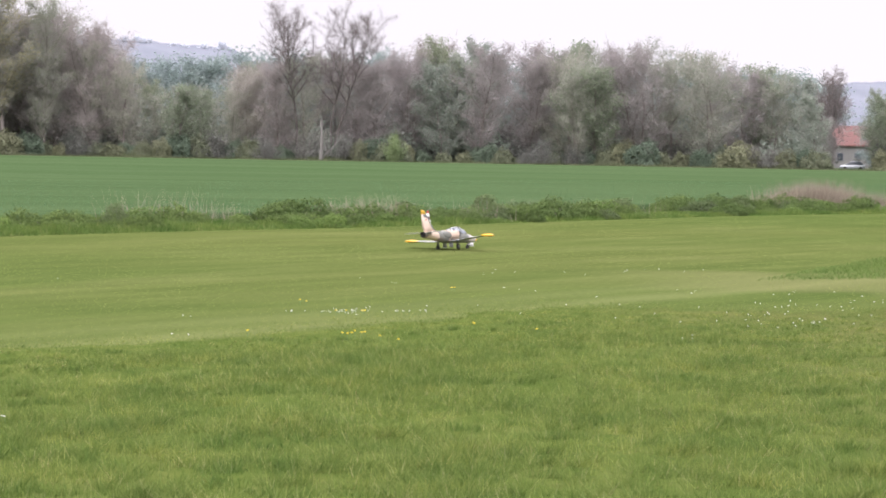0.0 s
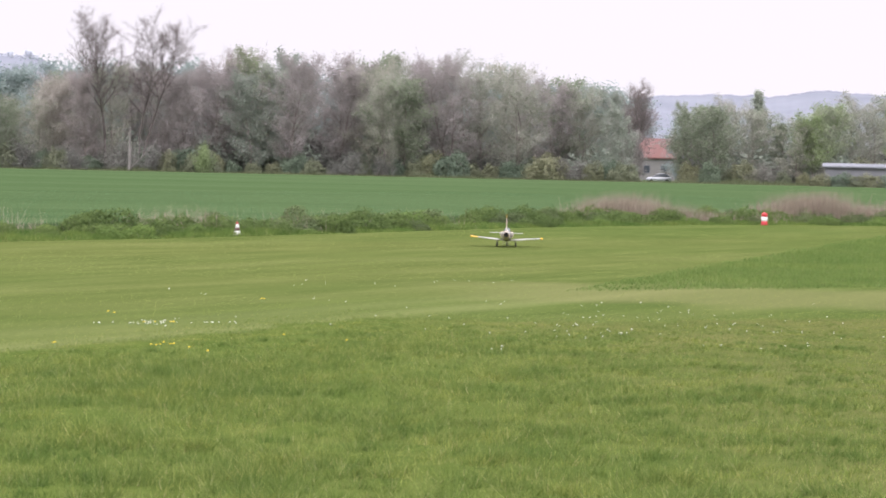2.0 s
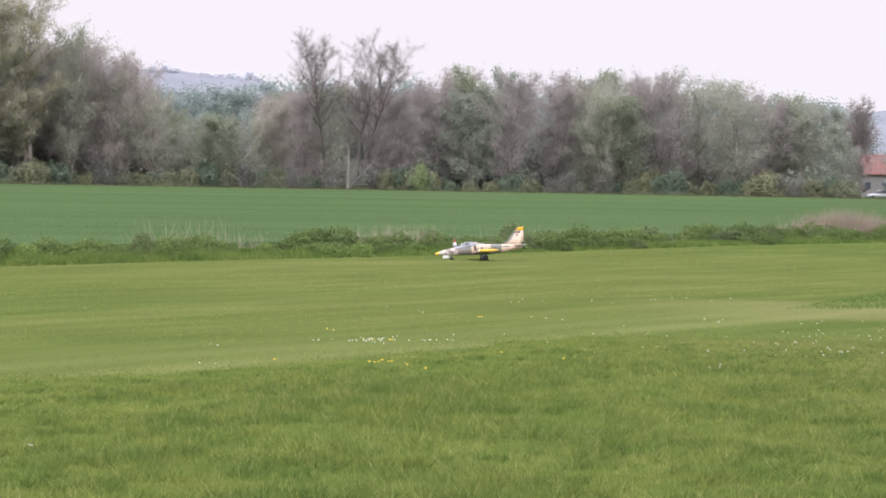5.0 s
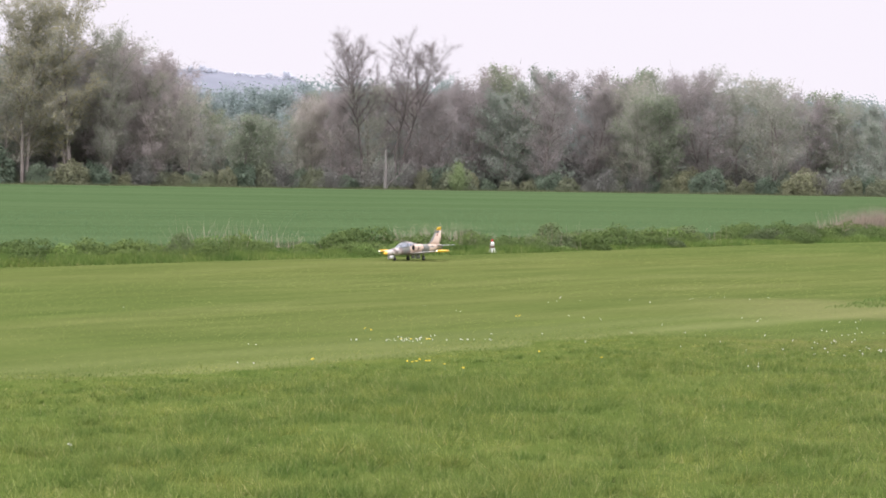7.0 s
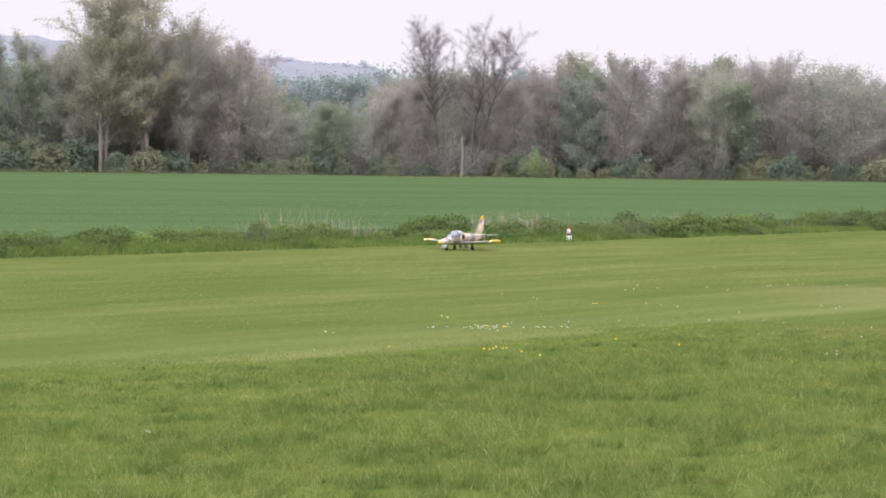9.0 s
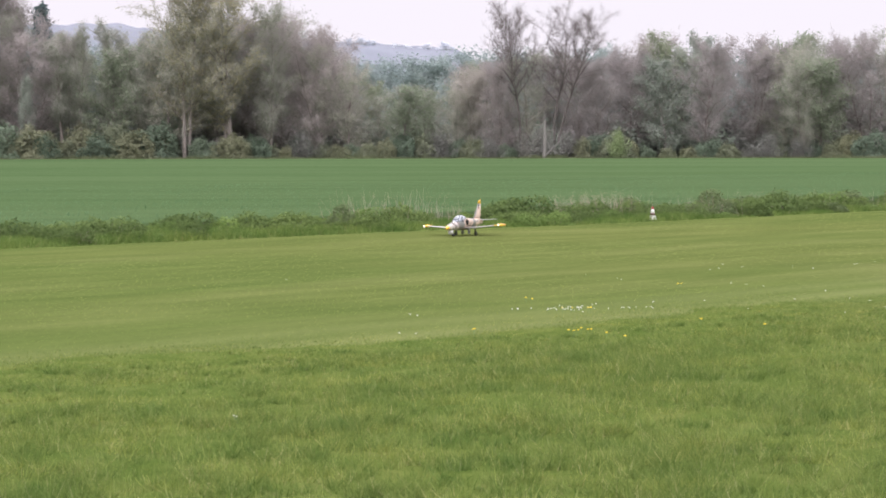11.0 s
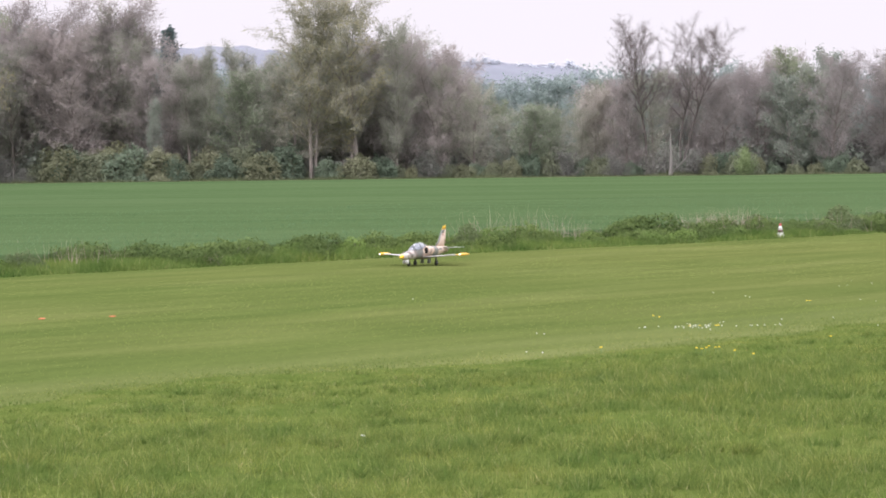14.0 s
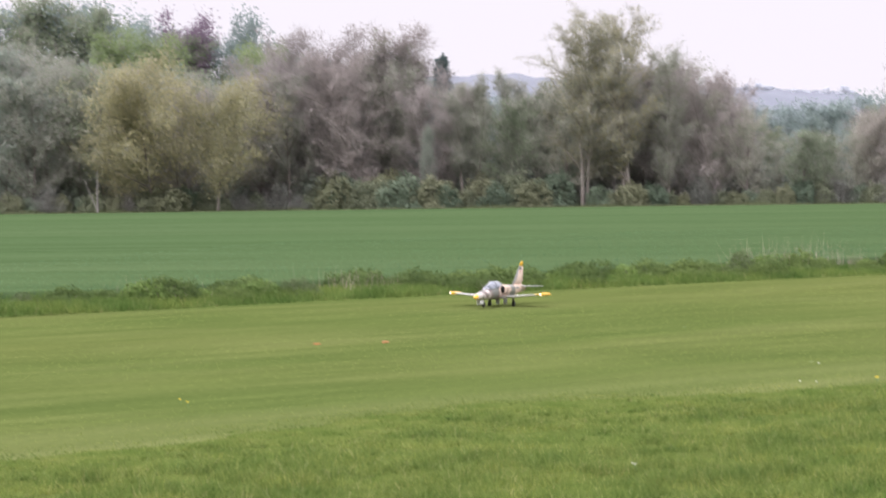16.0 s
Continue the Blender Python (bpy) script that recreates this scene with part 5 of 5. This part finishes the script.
def jet_model():
    jet = tagged(new("model_jet"), "model trainer jet in sand and grey camouflage with yellow tips", "model aircraft")
    body = bm_part("fuselage", loft(sc([(6.15, 0, 1.05, 0.245, 0.245), (5.6, 0, 1.10, 0.35, 0.35), (4.8, 0, 1.17, 0.44, 0.45), (4.0, 0, 1.23, 0.50, 0.51), (3.0, 0, 1.29, 0.54, 0.58), (2.0, 0, 1.34, 0.56, 0.64), (1.0, 0, 1.38, 0.57, 0.69), (0.0, 0, 1.41, 0.58, 0.70),
        (-1.0, 0, 1.43, 0.57, 0.67), (-2.0, 0, 1.47, 0.53, 0.60), (-3.0, 0, 1.53, 0.48, 0.52), (-4.0, 0, 1.59, 0.41, 0.43), (-4.9, 0, 1.63, 0.36, 0.37), (-5.35, 0, 1.65, 0.33, 0.34)]), 24, True, 2.2), CAMO, jet)
    bm_part("nose_cone", loft(sc([(6.72, 0, 0.985, 0.02, 0.02), (6.66, 0, 0.99, 0.09, 0.09), (6.45, 0, 1.01, 0.17, 0.17), (6.14, 0, 1.05, 0.249, 0.249)]), 20), YELLOW, jet, "yellow nose cone")
    bm_part("anti_glare_panel", loft(sc([(5.75, 0, 1.155, 0.10, 0.305), (5.4, 0, 1.19, 0.20, 0.335), (4.8, 0, 1.235, 0.27, 0.405), (4.35, 0, 1.26, 0.30, 0.44)]), 18), DARK_GREY, jet, "dark grey anti-glare panel")
    bm_part("exhaust", loft(sc([(-5.34, 0, 1.65, 0.31, 0.32), (-5.55, 0, 1.66, 0.28, 0.29), (-5.56, 0, 1.66, 0.26, 0.27), (-5.38, 0, 1.65, 0.25, 0.26)]), 20, True), SOOT_SHADE, jet, "sooty jet exhaust with its dark depth painted black")
    # canopy with its frame and the cockpit under it
    bm_part("cockpit", loft(sc([(4.25, 0, 1.59, 0.10, 0.08), (3.6, 0, 1.65, 0.34, 0.26), (2.6, 0, 1.77, 0.38, 0.30), (1.6, 0, 1.87, 0.38, 0.28), (0.75, 0, 1.95, 0.25, 0.16)]), 16), PANEL, jet, "dark grey cockpit interior")
    canopy = bm_part("canopy", loft(sc([(4.45, 0, 1.53, 0.05, 0.04), (4.1, 0, 1.59, 0.28, 0.22), (3.5, 0, 1.69, 0.43, 0.46), (2.7, 0, 1.76, 0.48, 0.66), (1.9, 0, 1.82, 0.48, 0.70), (1.1, 0, 1.89, 0.43, 0.56), (0.5, 0, 1.95, 0.30, 0.29), (0.15, 0, 1.95, 0.10, 0.12)]), 20), GLASS, jet, "clear canopy reflecting the pale sky")
    canopy.visible_shadow = False
    for x, z, w, h in ((3.62, 1.67, 0.42, 0.43), (2.3, 1.79, 0.49, 0.69), (0.95, 1.90, 0.41, 0.50)):
        bm = bmesh.new()
        n, rings = 20, []
        for dx, k in ((-0.05, 1.0), (-0.05, 1.035), (0.05, 1.035), (0.05, 1.0)):
            rings.append([bm.verts.new(((x + dx) * S, w * k * math.cos(math.pi * i / n) * S, (z + h * k * math.sin(math.pi * i / n)) * S)) for i in range(n + 1)])
        for r0, r1 in zip(rings, rings[1:] + rings[:1]):
            for i in range(n):
                bm.faces.new((r0[i], r0[i + 1], r1[i + 1], r1[i]))
        bm_part("frame_hoop", bm, DARK_GREY, canopy, smooth=False)
    for x in (3.1, 1.75):
        seat = bm_part("seat", box_bm(*[v * S for v in (x - 0.12, -0.2, 1.62, x + 0.1, 0.2, 2.14)], 0.01), PANEL, jet, "grey ejection seat")
    for side in (1, -1):
        y = side
        intake = bm_part("intake", loft(sc([(1.35, 0.66 * y, 1.66, 0.18, 0.35), (1.1, 0.67 * y, 1.65, 0.21, 0.39), (0.2, 0.63 * y, 1.62, 0.22, 0.40), (-1.0, 0.50 * y, 1.60, 0.18, 0.36), (-2.0, 0.40 * y, 1.60, 0.10, 0.22)]), 18), CAMO, jet)
        # a closed plug; its black stands for the shade inside the intake
        bm_part("intake_mouth", loft(sc([(1.42, 0.69 * y, 1.66, 0.165, 0.335), (1.25, 0.69 * y, 1.66, 0.17, 0.345)]), 18), SOOT_SHADE, intake, "intake opening, a plug painted black as shade")
        up = (0, 0, 1)
        wing = bm_part("wing", airfoil([((1.75 * S, 0.35 * y * S, 0.90 * S), (-0.95 * S, 0.35 * y * S, 0.90 * S), 0.28 * S, up), ((1.05 * S, 4.62 * y * S, 1.23 * S), (-0.25 * S, 4.62 * y * S, 1.23 * S), 0.14 * S, up)]), WING, jet)
        bm_part("wing_end", airfoil([((1.17 * S, 3.85 * y * S, 1.171 * S), (-0.41 * S, 3.85 * y * S, 1.171 * S), 0.168 * S, up), ((1.065 * S, 4.60 * y * S, 1.229 * S), (-0.27 * S, 4.60 * y * S, 1.229 * S), 0.152 * S, up)]), YELLOW if side == 1 else GREY_PAINT, wing)
        bm_part("aileron", airfoil([((-0.20 * S, 2.6 * y * S, 1.08 * S), (-0.66 * S, 2.6 * y * S, 1.075 * S), 0.10 * S, up), ((-0.02 * S, 3.8 * y * S, 1.17 * S), (-0.43 * S, 3.8 * y * S, 1.165 * S), 0.08 * S, up)]), GREY_PAINT, wing)
        bm_part("flap", airfoil([((-0.35 * S, 0.6 * y * S, 0.91 * S), (-1.0 * S, 0.6 * y * S, 0.86 * S), 0.12 * S, up), ((-0.20 * S, 2.5 * y * S, 1.06 * S), (-0.72 * S, 2.5 * y * S, 1.02 * S), 0.10 * S, up)]), GREY_PAINT, wing)
        tank = bm_part("tip_tank", loft(sc([(1.70, 4.72 * y, 1.235, 0.05, 0.05), (1.60, 4.72 * y, 1.235, 0.12, 0.12), (1.25, 4.72 * y, 1.235, 0.15, 0.15), (0.4, 4.72 * y, 1.235, 0.165, 0.165), (-0.4, 4.72 * y, 1.235, 0.125, 0.125), (-1.0, 4.72 * y, 1.235, 0.05, 0.05)]), 16), YELLOW, jet, "yellow wing tip tank")
        bm_part("landing_light", loft(sc([(1.74, 4.72 * y, 1.235, 0.03, 0.03), (1.715, 4.72 * y, 1.235, 0.07, 0.07), (1.66, 4.72 * y, 1.235, 0.095, 0.095)]), 14), LAMP, tank, "clear landing light lens")
        tail = bm_part("tailplane", airfoil([((-4.0 * S, 0.25 * y * S, 1.88 * S), (-5.35 * S, 0.25 * y * S, 1.88 * S), 0.12 * S, up), ((-4.75 * S, 2.2 * y * S, 1.90 * S), (-5.5 * S, 2.2 * y * S, 1.90 * S), 0.07 * S, up)]), GREY_PAINT, jet, "pale grey tailplane")
        bm_part("elevator", airfoil([((-5.30 * S, 0.45 * y * S, 1.88 * S), (-5.58 * S, 0.45 * y * S, 1.88 * S), 0.07 * S, up), ((-5.46 * S, 2.15 * y * S, 1.90 * S), (-5.66 * S, 2.15 * y * S, 1.90 * S), 0.05 * S, up)]), GREY_PAINT, tail)
        # main undercarriage
        leg = bm_part("main_leg", loft([(-0.05 * S, 0, 0, 0.04 * S, 0.04 * S), (0.85 * S, 0, 0, 0.055 * S, 0.055 * S)], 10), STEEL, jet)
        leg.matrix_basis = pose(0, 1.16 * y * S, 0.22 * S, 0, -90, 0)
        wheel = bm_part("wheel", lathe([(0.20 * S, -0.10 * S), (0.28 * S, -0.09 * S), (0.31 * S, -0.04 * S), (0.31 * S, 0.04 * S), (0.28 * S, 0.09 * S), (0.20 * S, 0.10 * S)], 20), RUBBER, leg, "black rubber tyre")
        wheel.matrix_basis = Matrix.Translation((0.06 * S, 0.10 * y * S, 0)) @ pose(0, 0, 0, 90, 0, 0)
        bm_part("hub", lathe([(0.12 * S, -0.11 * S), (0.12 * S, 0.11 * S)], 14), STEEL, wheel)
        door = bm_part("gear_door", box_bm(*[v * S for v in (-0.42, 0.40 * y - 0.02, 0.22, 0.42, 0.40 * y + 0.02, 0.78)], 0.003), GREY_PAINT, jet, "grey open undercarriage door")
        bm_part("leg_door", box_bm(*[v * S for v in (-0.12, 1.28 * y - 0.012, 0.58, 0.12, 1.28 * y + 0.012, 0.98)], 0.002), DARK_GREY, jet)
        bm_part("nose_gear_door", box_bm(*[v * S for v in (4.80, 0.16 * y - 0.02, 0.28, 5.65, 0.16 * y + 0.02, 0.74)], 0.003), WHITE, jet, "white open nose gear door")
    nose_leg = bm_part("nose_leg", loft([(-0.05 * S, 0, 0, 0.045 * S, 0.045 * S), (0.70 * S, 0, 0, 0.06 * S, 0.06 * S)], 10), STEEL, jet)
    nose_leg.matrix_basis = pose(4.45 * S, 0, 0.20 * S, 0, -90, 0)
    wheel = bm_part("wheel", lathe([(0.17 * S, -0.09 * S), (0.24 * S, -0.08 * S), (0.265 * S, -0.03 * S), (0.265 * S, 0.03 * S), (0.24 * S, 0.08 * S), (0.17 * S, 0.09 * S)], 20), RUBBER, nose_leg, "black rubber tyre")
    wheel.matrix_basis = Matrix.Translation((0.06 * S, 0, 0)) @ pose(0, 0, 0, 90, 0, 0)
    side = (0, 1, 0)
    fin = bm_part("fin", airfoil([((-2.2 * S, 0, 1.92 * S), (-5.15 * S, 0, 1.92 * S), 0.16 * S, side), ((-3.2 * S, 0, 2.42 * S), (-5.16 * S, 0, 2.42 * S), 0.16 * S, side), ((-4.45 * S, 0, 3.85 * S), (-5.33 * S, 0, 3.85 * S), 0.11 * S, side)]), SAND, jet)
    bm_part("fin_cap", airfoil([((-4.45 * S, 0, 3.85 * S), (-5.50 * S, 0, 3.85 * S), 0.112 * S, side), ((-4.72 * S, 0, 4.18 * S), (-5.56 * S, 0, 4.28 * S), 0.085 * S, side), ((-4.86 * S, 0, 4.24 * S), (-5.52 * S, 0, 4.33 * S), 0.05 * S, side)]), YELLOW, fin, "yellow fin tip")
    bm_part("fin_leading_edge", airfoil([((-2.18 * S, 0, 1.93 * S), (-3.2 * S, 0, 1.95 * S), 0.175 * S, side), ((-3.17 * S, 0, 2.43 * S), (-3.85 * S, 0, 2.43 * S), 0.17 * S, side), ((-4.35 * S, 0, 3.78 * S), (-4.85 * S, 0, 3.78 * S), 0.125 * S, side)]), DARK_GREY, fin, "grey-green leading edge")
    bm_part("fin_band", airfoil([((-4.12 * S, 0, 3.5 * S), (-5.20 * S, 0, 3.5 * S), 0.165 * S, side), ((-4.43 * S, 0, 3.84 * S), (-5.27 * S, 0, 3.84 * S), 0.145 * S, side)]), DARK_GREY, fin, "grey-green band")
    bm_part("rudder", airfoil([((-5.08 * S, 0, 2.30 * S), (-5.45 * S, 0, 2.30 * S), 0.10 * S, side), ((-5.28 * S, 0, 3.84 * S), (-5.52 * S, 0, 3.84 * S), 0.07 * S, side)]), SAND, fin)
    for y in (1, -1):
        bm_part("fin_emblem", box_bm(*[v * S for v in (-4.75, 0.062 * y - 0.012, 3.15, -4.50, 0.062 * y + 0.012, 3.42)], 0.002), EMBLEM, fin, "small red emblem")
    bm_part("aerial", loft(sc([(0.3, 0, 2.04, 0.015, 0.10), (0.1, 0, 2.14, 0.012, 0.12), (-0.1, 0, 2.20, 0.01, 0.08)]), 8), PANEL, jet)
    return jet


JET = jet_model()
JET_ROWS = [(0, 2.61, 45.63, 58.2, -6.1), (0.5, 4.51, 48.57, 56.1, -5.6), (1, 6.40, 51.25, 58.4, -5.3), (1.5, 8.30, 54.09, 66.4, -1.0), (2, 9.41, 55.93, 79.6, 1.0),
    (2.5, 9.62, 57.12, 92.3, 2.1), (3, 9.08, 57.70, 107.3, 2.4), (3.5, 7.88, 57.84, 125.8, 3.9), (4, 6.53, 57.64, 148.0, 2.9), (4.5, 4.86, 57.25, 171.4, 3.0),
    (5, 3.44, 56.42, 188.8, 2.7), (5.2, 2.85, 56.15, 197.4, 2.2), (7.3, 0.70, 54.27, 233.8, 1.3), (7.5, 0.65, 53.93, 235.3, 0.8), (8, 0.52, 53.75, 236.4, 0.4),
    (10.5, -1.19, 51.22, 251.9, 0.3), (11, -1.75, 50.47, 252.1, 1.5), (11.5, -2.32, 49.52, 255.4, 1.8), (12, -2.90, 48.53, 254.9, -0.7), (12.5, -3.42, 47.59, 252.7, -2.5),
    (13, -3.93, 46.47, 253.4, -1.5), (13.5, -4.42, 45.93, 252.9, -0.3), (14, -4.94, 45.42, 252.3, 0.0), (14.5, -5.43, 44.36, 251.4, -0.1), (15, -6.20, 43.36, 253.6, 0.6),
    (15.5, -6.97, 41.67, 256.9, -0.2), (16, -7.92, 40.14, 258.4, -0.4)]


def motions():
    """The jet rolls away, turns left through half a circle and taxis back; rows of seconds, place, heading and bank."""
    dip = {3.5: 0.6, 4: 1.4, 4.5: 2.0, 5: 2.4, 5.2: 2.2, 7.3: 0.8, 7.5: 0.7, 8: 0.5}
    walk(JET, [(t, pose(x, y, 0.0, bank, 1.2 * math.sin(radians(heading)) + dip.get(t, 0.0), heading)) for t, x, y, heading, bank in JET_ROWS])


motions()
